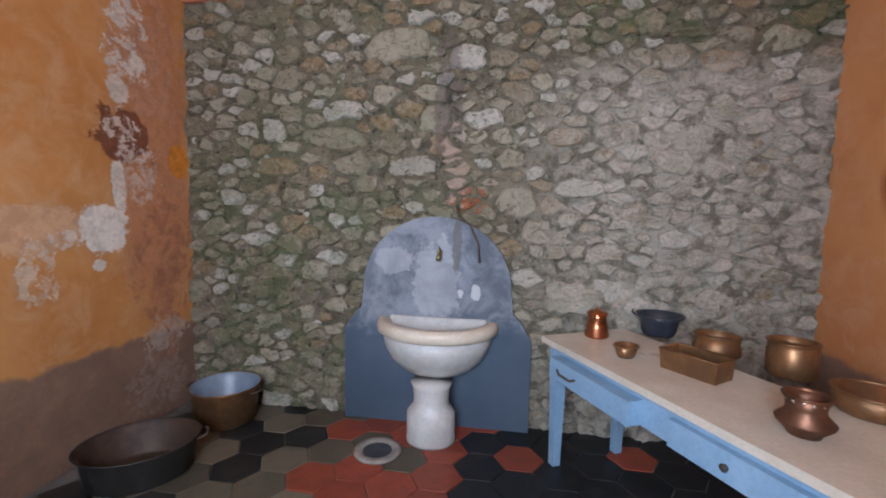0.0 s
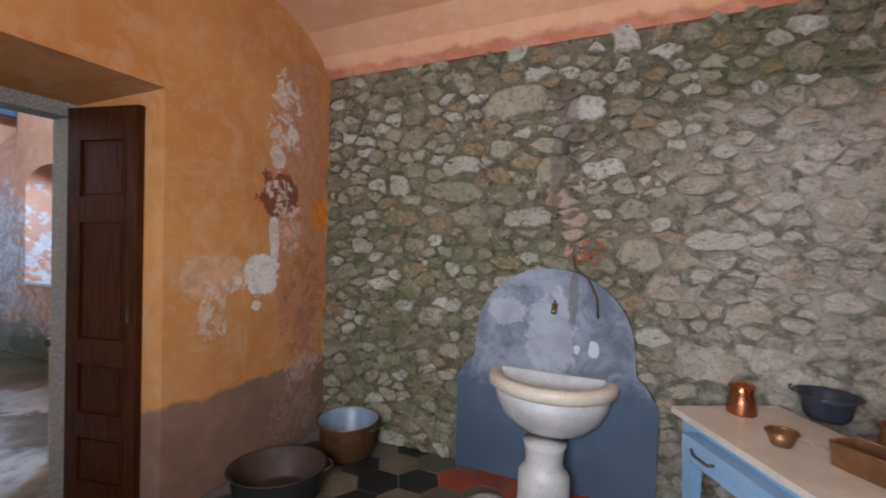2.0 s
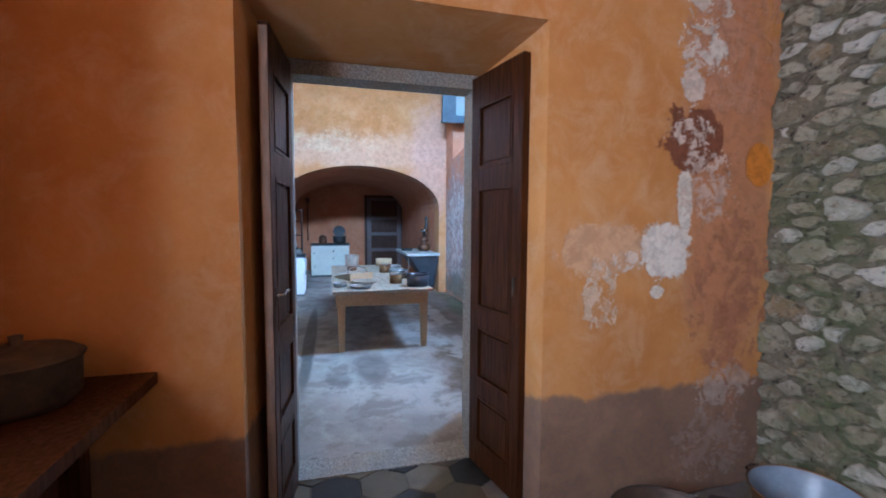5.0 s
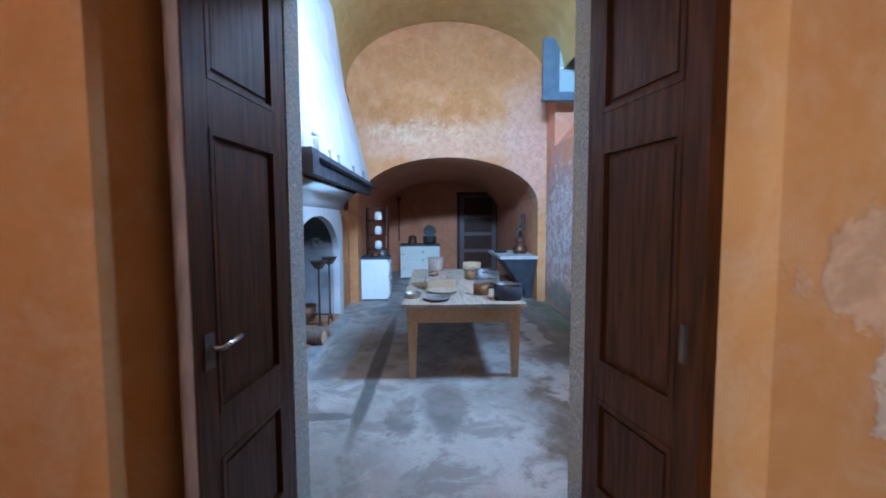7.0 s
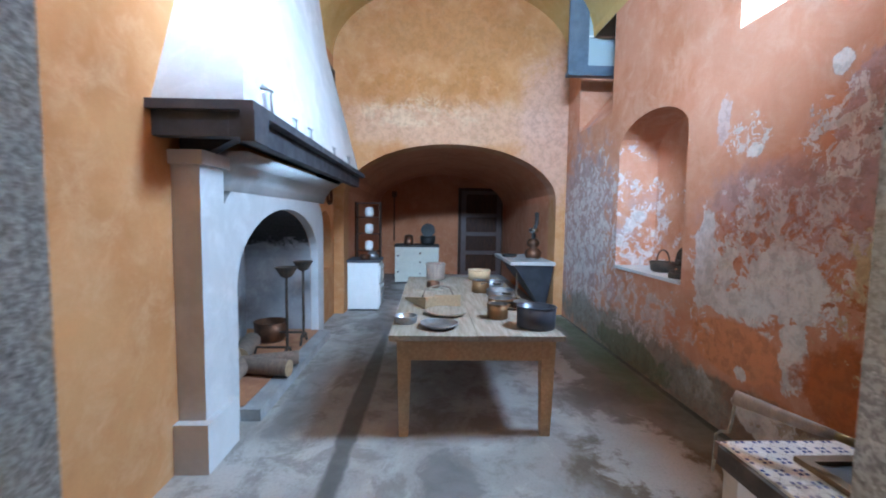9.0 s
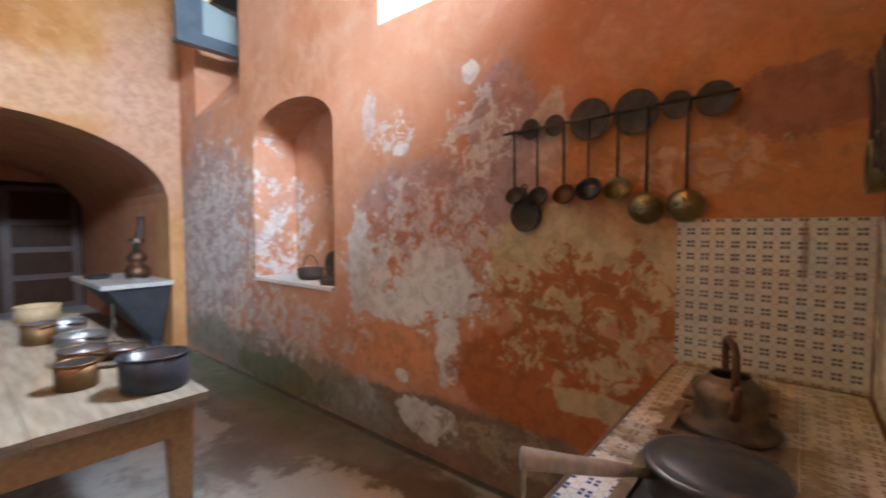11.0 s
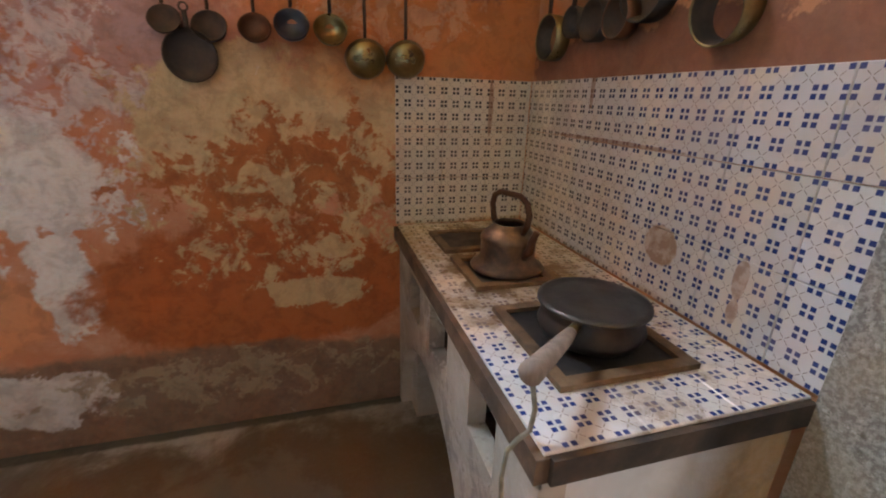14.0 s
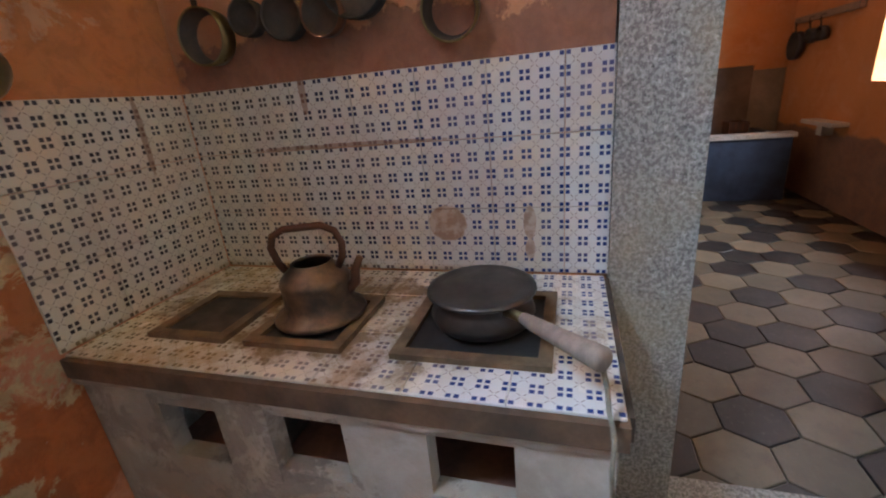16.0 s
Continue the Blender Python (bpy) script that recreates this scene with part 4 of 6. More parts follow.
for i, (a, c) in enumerate(zip(ys, ys[1:])):
    if i % 2:
        part("fire_hole_lintel", box(SX0, SX1, a, c, HOLES[i // 2][3], 0.86), M_STOVEP, st)
        part("fire_hole_sill", box(SX0, SX1, a, c, 0.595, HOLES[i // 2][2]), M_STOVEP, st)
    else:
        part("pier", box(SX0 - 0.004 * (i % 4 == 0), SX1, a, c, 0.595, 0.86), M_STOVEP, st, bevel=0.004)
arch = arc(0.16, 0.08, 0.46, 0.43, 180, 0, 14)
part("arched_base", prism([(SY0, 0), (SY0, 0.595), (SY1, 0.595), (SY1, 0), (0.62, 0)] + arch[::-1] + [(-0.30, 0)], 0, SX0, SX1), M_STOVEP, st, "chipped plaster front with a low arch")
M_STOVE_END = plaster("stove_end_plaster", (0.70, 0.68, 0.66), (0.56, 0.54, 0.52), (0.76, 0.75, 0.74), along=0, patches=[(-2.88, 0.4, 0.14, 0.7, 0.15, 3, (0.42, 0.27, 0.10), 0.85)])
part("end_wall", box(-0.2395, 0.275, -0.632, -0.50, 0, 0.86), M_STOVE_END, st, "whitewashed end with an ochre stripe", bevel=0.004)
part("end_wall", box(-0.2395, 0.275, 0.50, 0.66, 0, 0.86), M_STOVEP, st)
# Dark tone on the partitions and sooty back also paints the holes' shade.
part("partition", box(-0.2395, 0.159, -0.2, -0.16, 0.596, 0.859), M_IRON, st)
part("partition", box(-0.2395, 0.159, 0.15, 0.19, 0.596, 0.859), M_IRON, st)
part("back_wall", box(0.16, 0.275, -0.499, 0.499, 0, 0.86), M_IRON, st, "sooty inside")
part("shelf", box(-0.2395, 0.16, -0.499, 0.499, 0.56, 0.595), simple("sooty_brick_shelf", (0.28, 0.12, 0.07), (0.12, 0.06, 0.045), 8, 0.95), st, "sooty red brick floor of the fire holes")
def ragged_lip():
    """A lumpy roll of plaster along the worktop's front edge."""
    bm, rings = bmesh.new(), []
    for i in range(61):
        y = -0.632 + 1.292 * i / 60
        w = 0.014 + 0.012 * noise.noise(Vector((y * 9, 1, 0)))
        h = 0.026 + 0.026 * noise.noise(Vector((y * 13, 4, 2)))
        rings.append([bm.verts.new(p) for p in ((-0.288, y, 0.846), (-0.292 - w, y, 0.846), (-0.294 - w, y, 0.843 - h * 0.5), (-0.292 - w * 0.4, y, 0.842 - h), (-0.288, y, 0.836 - h))])
    for a, c in zip(rings, rings[1:]):
        for i in range(5):
            bm.faces.new((a[i], a[(i + 1) % 5], c[(i + 1) % 5], c[i]))
    bm.faces.new(rings[0])
    bm.faces.new(rings[-1][::-1])
    return bm


part("edge_band", box(-0.315, -0.29, -0.648, 0.66, 0.845, 0.897), simple("charred_edge_wood", (0.16, 0.09, 0.05), (0.07, 0.045, 0.03), 10, 0.8, bump=0.6), st, "charred wooden edge strip", bevel=0.005)
part("plaster_lip", ragged_lip(), M_STOVEP, st, "chipped plaster under the edge strip", True)
part("edge_band", box(-0.289, 0.275, -0.657, -0.632, 0.845, 0.897), M_IRON, st, "dark edge strip", bevel=0.005)
part("worktop_bed", box(-0.289, 0.275, -0.632, 0.66, 0.861, 0.897), M_LIME, st)


def tile_material():
    k = Nodes("blue_flower_glazed_tile", 0.18)
    P = 0.05

    def near(ax, shift):
        u = k.math("DIVIDE", k.math("ADD", k.local_axis(ax), shift), P)
        fr = k.math("SUBTRACT", k.math("FRACT", k.math("ADD", u, 20.5)), 0.5)
        return k.math("MULTIPLY", k.math("ABSOLUTE", fr), P)

    du, dv = near(0, 0.0), near(1, 0.0)
    eu, ev = near(0, 0.025), near(1, 0.025)

    def band(d, c, h):
        return k.ramp(k.math("ABSOLUTE", k.math("SUBTRACT", d, c)), h - 0.0009, h + 0.0009, 1.0, 0.0)

    square = k.math("MULTIPLY", band(du, 0.0080, 0.0052), band(dv, 0.0080, 0.0052))
    cross = k.math("MULTIPLY", k.ramp(k.math("ABSOLUTE", k.math("SUBTRACT", eu, ev)), 0.0007, 0.0016, 1.0, 0.0), k.ramp(eu, 0.0016, 0.0024, 0.0, 1.0))
    cross = k.math("MULTIPLY", cross, k.ramp(eu, 0.0085, 0.0105, 1.0, 0.0))
    n, f, r = k.noise(5, 5), k.noise(40, 3), k.chance()
    white = k.mix(k.ramp(r, 0.0, 1.0), (0.60, 0.59, 0.58), (0.69, 0.69, 0.69))
    white = k.mix(k.ramp(n, 0.42, 0.72, 0.0, 0.65), white, (0.60, 0.52, 0.38))
    # Yellower white and browner ink towards the north wall paint in warm bounced light.
    white = k.mix(k.ramp(k.axis(1), 2.75, 3.1, 0.0, 0.6), white, (0.66, 0.57, 0.40))
    ink = k.mix(k.ramp(k.axis(1), 2.2, 3.0), (0.025, 0.05, 0.19), (0.055, 0.05, 0.06))
    col = k.mix(k.math("MULTIPLY", cross, 0.85), white, (0.20, 0.17, 0.13))
    col = k.mix(square, col, ink)
    for ax, a, z, ra, rz in ((1, 2.335, 1.06, 0.06, 0.055), (1, 2.09, 1.06, 0.018, 0.05), (1, 2.09, 0.98, 0.014, 0.03)):
        g = k.patch(ax, a, z, ra, rz, 0.15, 12)
        col = k.mix(g, col, k.mix(k.ramp(f, 0.4, 0.6), (0.36, 0.24, 0.17), (0.50, 0.40, 0.32)))
    for ax, a, z, ra, rz in ((1, 2.75, 1.47, 0.012, 0.06), (0, -3.0, 1.4, 0.01, 0.12), (1, 2.65, 1.31, 0.3, 0.008)):
        col = k.mix(k.math("MULTIPLY", k.patch(ax, a, z, ra, rz, 0.4, 14), 0.7), col, (0.28, 0.16, 0.11))
    low = k.ramp(k.axis(2), 0.912, 0.93, 1.0, 0.0)
    rust = k.math("MULTIPLY", low, k.ramp(k.noise(7, 6, 0.65), 0.48, 0.62, 0.0, 0.7))
    away = k.ramp(k.axis(1), 2.05, 2.45, 0.15, 0.8)
    col = k.mix(k.math("MULTIPLY", low, k.ramp(k.axis(1), 2.1, 2.55, 0.0, 0.5)), col, k.mix(0.6, col, (0.60, 0.46, 0.24)))
    col = k.mix(k.math("MULTIPLY", rust, away), col, (0.38, 0.25, 0.11))
    grime = k.math("MULTIPLY", low, k.patch(0, -3.12, 2.52, 0.22, 0.56, 0.5, 6, 0.2, 1))
    col = k.mix(k.math("MULTIPLY", grime, k.ramp(k.noise(11, 6, 0.65), 0.38, 0.58, 0.25, 0.95)), col, (0.22, 0.15, 0.085))
    veil = k.math("MULTIPLY", k.ramp(k.axis(2), 0.93, 0.95, 0.0, 1.0), k.ramp(k.noise(3.2, 6, 0.65), 0.42, 0.7, 0.0, 0.5))
    col = k.mix(veil, col, k.mix(0.5, col, (0.42, 0.30, 0.26)))
    return k.done(col, k.math("ADD", n, k.math("MULTIPLY", f, 0.2)), 0.12, 0.004, k.ramp(n, 0.3, 0.8, 0.14, 0.4))


M_TILE = tile_material()
TILE_MESHES = {}


def tile_mesh(w, h):
    """One bevelled glazed tile, its pattern counted from its lower left corner."""
    key = (round(w, 3), round(h, 3))
    if key not in TILE_MESHES:
        bm = bmesh.new()
        e, b, t = 0.0008, 0.002, 0.007
        lo = [bm.verts.new(p) for p in ((e, e, 0), (w - e, e, 0), (w - e, h - e, 0), (e, h - e, 0))]
        mi = [bm.verts.new((v.co.x, v.co.y, t - b)) for v in lo]
        hi = [bm.verts.new(p) for p in ((e + b, e + b, t), (w - e - b, e + b, t), (w - e - b, h - e - b, t), (e + b, h - e - b, t))]
        for p, q in ((lo, mi), (mi, hi)):
            for i in range(4):
                bm.faces.new((p[i], p[(i + 1) % 4], q[(i + 1) % 4], q[i]))
        bm.faces.new(hi)
        me = bpy.data.meshes.new("tile")
        bm.to_mesh(me)
        bm.free()
        me.materials.append(M_TILE)
        TILE_MESHES[key] = me
    return TILE_MESHES[key]


def tiled(parent, m, width, height, skip=()):
    """Tiles of 0.2 m over a rectangle whose lower left corner and facing are given by m; skip: rectangles left open."""
    inv = parent.matrix_basis.inverted()
    y = 0.0
    while y < height - 0.005:
        h = min(0.2, height - y)
        x = 0.0
        while x < width - 0.005:
            w = min(0.2, width - x)
            o = new("tile", tile_mesh(w, h))
            o.parent = parent
            o.matrix_basis = inv @ m @ pose(x, y, 0)
            x += 0.2
        y += 0.2


back_e = thing("tile_backsplash_east", "blue and white flower-patterned glazed wall tiles", "tiles", -2.81, 2.53, 0.905, kind="structure")
tiled(back_e, pose(-2.811, 3.195, 0.905, 90, 0, -90), 1.32, 0.60)
back_n = thing("tile_backsplash_north", "flower-patterned glazed wall tiles, warm bounced light in their colour", "tiles", -3.1, 3.2, 0.905, kind="structure")
tiled(back_n, pose(-3.405, 3.199, 0.905, 90, 0, 0), 0.585, 0.60)
# worktop tiles lie round the three iron fire frames
FRAMES = [(-3.30, -3.05, 2.79, 3.03), (-3.30, -3.04, 2.47, 2.73), (-3.30, -2.97, 2.01, 2.35)]
top = thing("tile_worktop", "blue and white glazed worktop tiles stained with rust", "tiles", -3.10, 2.53, 0.897, kind="structure")
tiled(top, pose(-3.40, 1.886, 0.8975), 0.575, 1.304)
for i, (x0, x1, y0, y1) in enumerate(FRAMES):
    fr = thing("fire_grate", "rusty iron fire frame sunk in the tiled worktop", "grate", (x0 + x1) / 2, (y0 + y1) / 2, 0.905, 0, "stove fire frames")
    a, b, w = (x1 - x0) / 2, (y1 - y0) / 2, 0.028
    for q in ((-a, a, -b, -b + w), (-a, a, b - w, b), (-a, -a + w, -b + w, b - w), (a - w, a, -b + w, b - w)):
        part("bar", box(q[0], q[1], q[2], q[3], 0.0, 0.014), M_RUSTFRAME, fr, bevel=0.003)
    # A thin black sheet stands in for the dark of the open hole.
    part("pit", box(-a + w, a - w, -b + w, b - w, 0.0005, 0.003), M_BLACK, fr, "flat black sheet for the shaded fire hole")
    if i == 0:
        part("plate", box(-a + w + 0.004, a - w - 0.004, -b + w + 0.004, b - w - 0.004, 0.0035, 0.009), M_IRON, fr, "flat iron cover plate", bevel=0.002)

ke = thing("copper_kettle", "soot-stained copper kettle with an arched handle", "kettle", -3.15, 2.60, 0.919, -76)
part("body", lathe(vessel([(0.112, 0.0), (0.118, 0.007), (0.112, 0.016), (0.092, 0.028), (0.086, 0.045), (0.086, 0.09), (0.089, 0.10), (0.084, 0.112), (0.068, 0.128), (0.054, 0.138), (0.052, 0.148)], 0.004), 32), simple("sooty_copper", (0.24, 0.15, 0.09), (0.07, 0.055, 0.045), 14, 0.45, 0.7, 0.3, 0.003), ke, smooth=True)
part("handle", tube([(-0.07, 0, 0.125), (-0.085, 0, 0.15), (-0.095, 0, 0.19), (-0.085, 0, 0.22), (-0.055, 0, 0.235), (0.04, 0, 0.238), (0.072, 0, 0.222), (0.085, 0, 0.19), (0.08, 0, 0.155), (0.065, 0, 0.128)], 0.0095), M_COPPER_DARK, ke, "dark arched handle", True)
part("spout", tube([(0.075, 0.0, 0.06), (0.102, 0.0, 0.085), (0.108, 0.0, 0.12), (0.124, 0.0, 0.150)], 0.016, 10, None, 0.009), M_COPPER_DARK, ke, "", True)
pt = thing("lidded_stew_pot", "dark lidded stew pot with a long wooden handle", "pot", -3.13, 2.175, 0.912)
part("body", lathe([(0, 0.002), (0.09, 0.002), (0.112, 0.012), (0.122, 0.035), (0.114, 0.06), (0.104, 0.072), (0.110, 0.082), (0, 0.082)], 32), simple("sooty_bronze", (0.085, 0.065, 0.055), (0.04, 0.034, 0.032), 9, 0.42, 0.6, 0.2, 0.002), pt, smooth=True)
part("lid", lathe([(0, 0.083), (0.118, 0.083), (0.126, 0.088), (0.125, 0.094), (0.114, 0.097), (0.097, 0.095), (0.092, 0.098), (0.0, 0.101)], 32), simple("dark_pewter_lid", (0.10, 0.09, 0.078), (0.055, 0.05, 0.047), 7, 0.42, 0.6, 0.15, 0.002), pt, "round pewter lid", smooth=True)
hdl = part("handle", tube([(-0.085, -0.07, 0.075), (-0.125, -0.108, 0.085)], 0.011), M_BRASS, pt, "brass ferrule", True)
part("grip", tube([(-0.125, -0.108, 0.085), (-0.15, -0.13, 0.088), (-0.22, -0.19, 0.10), (-0.285, -0.245, 0.112)], 0.012, 12, None, 0.021), M_WOOD_GREY, hdl, "turned grey wooden grip", True)
part("cord", tube([(-0.28, -0.245, 0.10), (-0.275, -0.255, 0.05), (-0.282, -0.258, 0.012), (-0.305, -0.262, 0.003), (-0.322, -0.264, -0.014), (-0.326, -0.262, -0.07), (-0.324, -0.266, -0.13)], 0.0045, 6), simple("grey_twine", (0.30, 0.26, 0.19), (0.16, 0.135, 0.10), 30, 0.9), hdl, "frayed grey cord", True)

# ---- kitchen: ladle rack ----
rk = thing("ladle_rack", "thin iron rod on the wall carrying ladles and skimmers", "rack", -3.7, 3.199, 1.965)
part("rod", tube([(-0.52, -0.045, -0.006), (0.5, -0.045, 0.018)], 0.007), M_IRON, rk, smooth=True)
for s in (-0.45, 0.0, 0.44):
    part("bracket", tube([(s, 0, 0.005 + s * 0.02), (s, -0.045, 0.004 + s * 0.02)], 0.006), M_IRON, rk)


def skimmer(x, r):
    o = thing("skimmer", "round dark iron skimmer disc hung behind the rod", "skimmer", x, 3.168, 1.965, group="skimmers on the rack")
    part("disc", moved(lathe([(0, 0), (r * 0.9, 0.002), (r, 0.008), (r, 0.012), (r * 0.9, 0.006), (0, 0.004)], 26), pose(0, 0, 0, 90)), M_IRON, o, smooth=True)
    part("hook", tube([(0, 0.0, r * 0.5), (0, -0.02, r * 0.35), (0, -0.028, 0.01)], 0.003, 6), M_IRON, o)


for x, r in ((-4.07, 0.052), (-3.94, 0.052), (-3.77, 0.095), (-3.57, 0.095), (-3.41, 0.058), (-3.28, 0.068)):
    skimmer(x, r)


def ladle(x, drop, r, mat, label):
    o = thing("ladle", label, "ladle", x, 3.190, 1.955 + (x + 3.7) * 0.0235, group="ladles on the rack")
    part("handle", tube([(0, -0.028, 0.016), (0, -0.036, 0.026), (0, -0.044, 0.01), (0, -0.036, -0.01), (0, -0.03, -drop)], 0.006, 8), M_IRON, o, "thin iron handle", True)
    part("bowl", moved(lathe(vessel([(0.012, -r * 0.72), (r * 0.6, -r * 0.6), (r * 0.92, -r * 0.3), (r, 0)], 0.003), 22), pose(0, -0.035, -drop - r * 0.85, 62 if r < 0.07 else -58)), mat, o, smooth=True)


for x, drop, r, mat, lab in ((-4.16, 0.26, 0.050, M_IRON, "small dark iron ladle"), (-4.03, 0.27, 0.056, M_IRON, "dark iron ladle hung from the rod"), (-3.89, 0.27, 0.054, M_COPPER_DARK, "tarnished copper ladle on the rod"), (-3.77, 0.25, 0.060, M_NAVY, "black enamelled ladle on the rod"),
                             (-3.64, 0.26, 0.060, M_BRASS, "old brass ladle on the rod"), (-3.52, 0.34, 0.076, M_BRASS, "large old brass ladle"), (-3.37, 0.34, 0.074, M_BRASS, "dull brass ladle on the rod")):
    ladle(x, drop, r, mat, lab)
hanging_pan("round_baking_pan", "round dark iron pan hung below the ladles", -4.10, 3.16, 1.68, 0.085, 0.03, 0, M_IRON, M_IRON, 0.06)

# ---- kitchen: pans over the stove ----
pr = thing("pan_rail", "wooden rail over the stove with pans hung from it", "rail", -2.813, 2.62, 1.93)
part("board", box(-0.03, 0.0, -0.52, 0.52, -0.025, 0.025), M_WOOD_DARK, pr, bevel=0.003)
for i, (y, r, d, drop, mat, tilt) in enumerate(((3.02, 0.08, 0.07, 0.20, M_BRASS, 0), (2.86, 0.05, 0.05, 0.20, M_IRON, 0), (2.74, 0.062, 0.05, 0.20, M_IRON, 0), (2.62, 0.06, 0.05, 0.21, M_COPPER_DARK, 0), (2.52, 0.09, 0.06, 0.12, M_BLACK, 0), (2.27, 0.072, 0.08, 0.24, M_BRASS, 10))):
    part("nail", tube([(-0.03, y - 2.62, 0), (-0.05, y - 2.62, 0.004)], 0.004, 6), M_IRON, pr)
    hanging_pan("hanging_pan", "tarnished brass pan hung over the stove" if mat is M_BRASS else "dark tarnished pan hung over the stove", -2.868, y, 1.93, r, d, -90, mat, M_IRON, drop, "pans over the stove", tilt)

# ---- kitchen: scrubbed table ----
kt = thing("kitchen_table", "long scrubbed wooden kitchen table with tapered legs", "table", -5.06, 1.40, 0)
KL = 2.85
for i in range(4):
    w = 1.19 / 4
    part("plank", box(-KL, 0.0, -0.595 + i * w + 0.001, -0.595 + (i + 1) * w - 0.001, 0.695, 0.733 - 0.002 * (i % 2)), M_TABLE, kt, bevel=0.005)
for y in (-0.5, 0.475):
    part("apron", box(-KL + 0.1, -0.1, y, y + 0.025, 0.545, 0.694), M_WOOD_PALE, kt, bevel=0.003)
for x in (-0.085, -KL + 0.06):
    part("apron", box(x, x + 0.025, -0.474, 0.474, 0.545, 0.694), M_WOOD_PALE, kt, bevel=0.003)
for x in (-0.15, -KL + 0.05):
    for y in (-0.545, 0.445):
        bm = bmesh.new()
        s = 0.018
        v = [bm.verts.new(p) for p in ((x + s, y + s, 0), (x + 0.1 - s, y + s, 0), (x + 0.1 - s, y + 0.1 - s, 0), (x + s, y + 0.1 - s, 0), (x, y, 0.694), (x + 0.1, y, 0.694), (x + 0.1, y + 0.1, 0.694), (x, y + 0.1, 0.694))]
        for f in ((3, 2, 1, 0), (4, 5, 6, 7), (0, 1, 5, 4), (1, 2, 6, 5), (2, 3, 7, 6), (3, 0, 4, 7)):
            bm.faces.new([v[k] for k in f])
        part("leg", bm, M_WOOD_PALE, kt, bevel=0.004)
TZ = 0.734
pan("small_tin_mould", "small round dull tin mould", "mould", -5.42, 0.90, TZ, [(0.075, 0), (0.082, 0.01), (0.085, 0.05)], M_TIN)
pan("pewter_plate", "shallow dull pewter plate on the table", "plate", -5.29, 1.145, TZ, [(0.10, 0), (0.11, 0.006), (0.135, 0.03)], M_TIN)
bd = thing("round_board", "round wooden board with a beaded rim", "board", -5.70, 1.21, TZ)
part("board", lathe([(0, 0.012), (0.15, 0.012), (0.165, 0.022), (0.165, 0.034), (0.15, 0.03), (0, 0.03)], 30), M_TABLE, bd, smooth=True)
part("foot", lathe([(0, 0), (0.10, 0), (0.10, 0.0125), (0, 0.0125)], 20), M_TABLE, bd)
bs = thing("wicker_basket", "pale slatted wooden scoop basket with a hoop handle", "basket", -6.12, 1.12, TZ, 25)
# a wedge of slats, open at the front, high at the back
for i in range(11):
    y = -0.15 + 0.03 * i
    part("slat", box(-0.28, 0.16, y + 0.001, y + 0.029, 0.0, 0.012), M_WOOD_PALE, bs, bevel=0.002)
    part("slat", box(0.161, 0.175, y + 0.001, y + 0.029, 0.0, 0.098), M_WOOD_PALE, bs, bevel=0.002)
for y in (-0.165, 0.151):
    part("side_panel", prism([(-0.30, 0.0), (0.175, 0.0), (0.175, 0.10), (-0.30, 0.02)], 1, y, y + 0.014), M_WOOD_PALE, bs, bevel=0.002)
part("handle", tube([(0.08, -0.158, 0.075), (0.07, -0.12, 0.155), (0.07, 0, 0.18), (0.07, 0.12, 0.155), (0.08, 0.158, 0.075)], 0.008, 8), M_WOOD_GREY, bs, "bent hoop handle", True)
c1 = pan("copper_saucepan", "brown copper saucepan with an iron handle", "saucepan", -5.58, 1.615, TZ, [(0.078, 0), (0.082, 0.008), (0.082, 0.115)], M_COPPER_MID, inner=M_TIN)
part("handle", tube([(0.05, 0.07, 0.08), (0.11, 0.12, 0.09), (0.20, 0.20, 0.10)], 0.008), M_IRON, c1, "", True)
pan("oval_black_roaster", "oval black iron roasting pot", "pot", -5.30, 1.85, TZ, [(0.11, 0), (0.115, 0.01), (0.118, 0.155)], M_NAVY, sx=1.2, rz=75)
for x, y, r, h, mat in ((-6.05, 1.72, 0.115, 0.07, M_COPPER_MID), (-6.0, 1.90, 0.10, 0.05, M_COPPER_DARK), (-6.55, 1.80, 0.14, 0.06, M_TIN), (-6.75, 1.62, 0.09, 0.13, M_COPPER_MID), (-7.15, 1.80, 0.13, 0.06, M_TIN)):
    c = pan("copper_saucepan", "copper saucepan with a grey tinned inside", "saucepan", x, y, TZ, [(r * 0.93, 0), (r, 0.01), (r, h)], mat, inner=M_TIN)
    part("handle", tube([(r * 0.9, 0, h * 0.8), (r + 0.1, 0.03, h), (r + 0.2, 0.05, h + 0.02)], 0.008), M_IRON, c, "", True)
wh = thing("wrought_iron_stand", "thin wrought-iron stand with a ring base", "stand", -6.35, 1.92, TZ)
part("base", lathe([(0.05, 0), (0.06, 0), (0.06, 0.01), (0.05, 0.01), (0.05, 0)], 18), M_IRON, wh)
part("stem", tube([(0.055, 0, 0.005), (0, 0, 0.06), (0, 0, 0.26)], 0.006), M_IRON, wh, smooth=True)
part("scroll", tube([(0, 0, 0.16), (0.05, 0, 0.18), (0.07, 0, 0.14), (0.05, 0, 0.11)], 0.005), M_IRON, wh, smooth=True)
pan("tall_wooden_measure", "straight-sided pale wooden measure", "measure", -7.72, 1.16, TZ, [(0.11, 0), (0.115, 0.01), (0.125, 0.20)], M_WOOD_GREY)
pan("flour_sieve", "round wooden sieve frame", "sieve", -7.7, 1.72, TZ, [(0.14, 0), (0.14, 0.12)], M_WOOD_PALE)
bk = thing("pastry_tray", "flat pale wooden pastry tray", "tray", -7.0, 1.08, TZ)
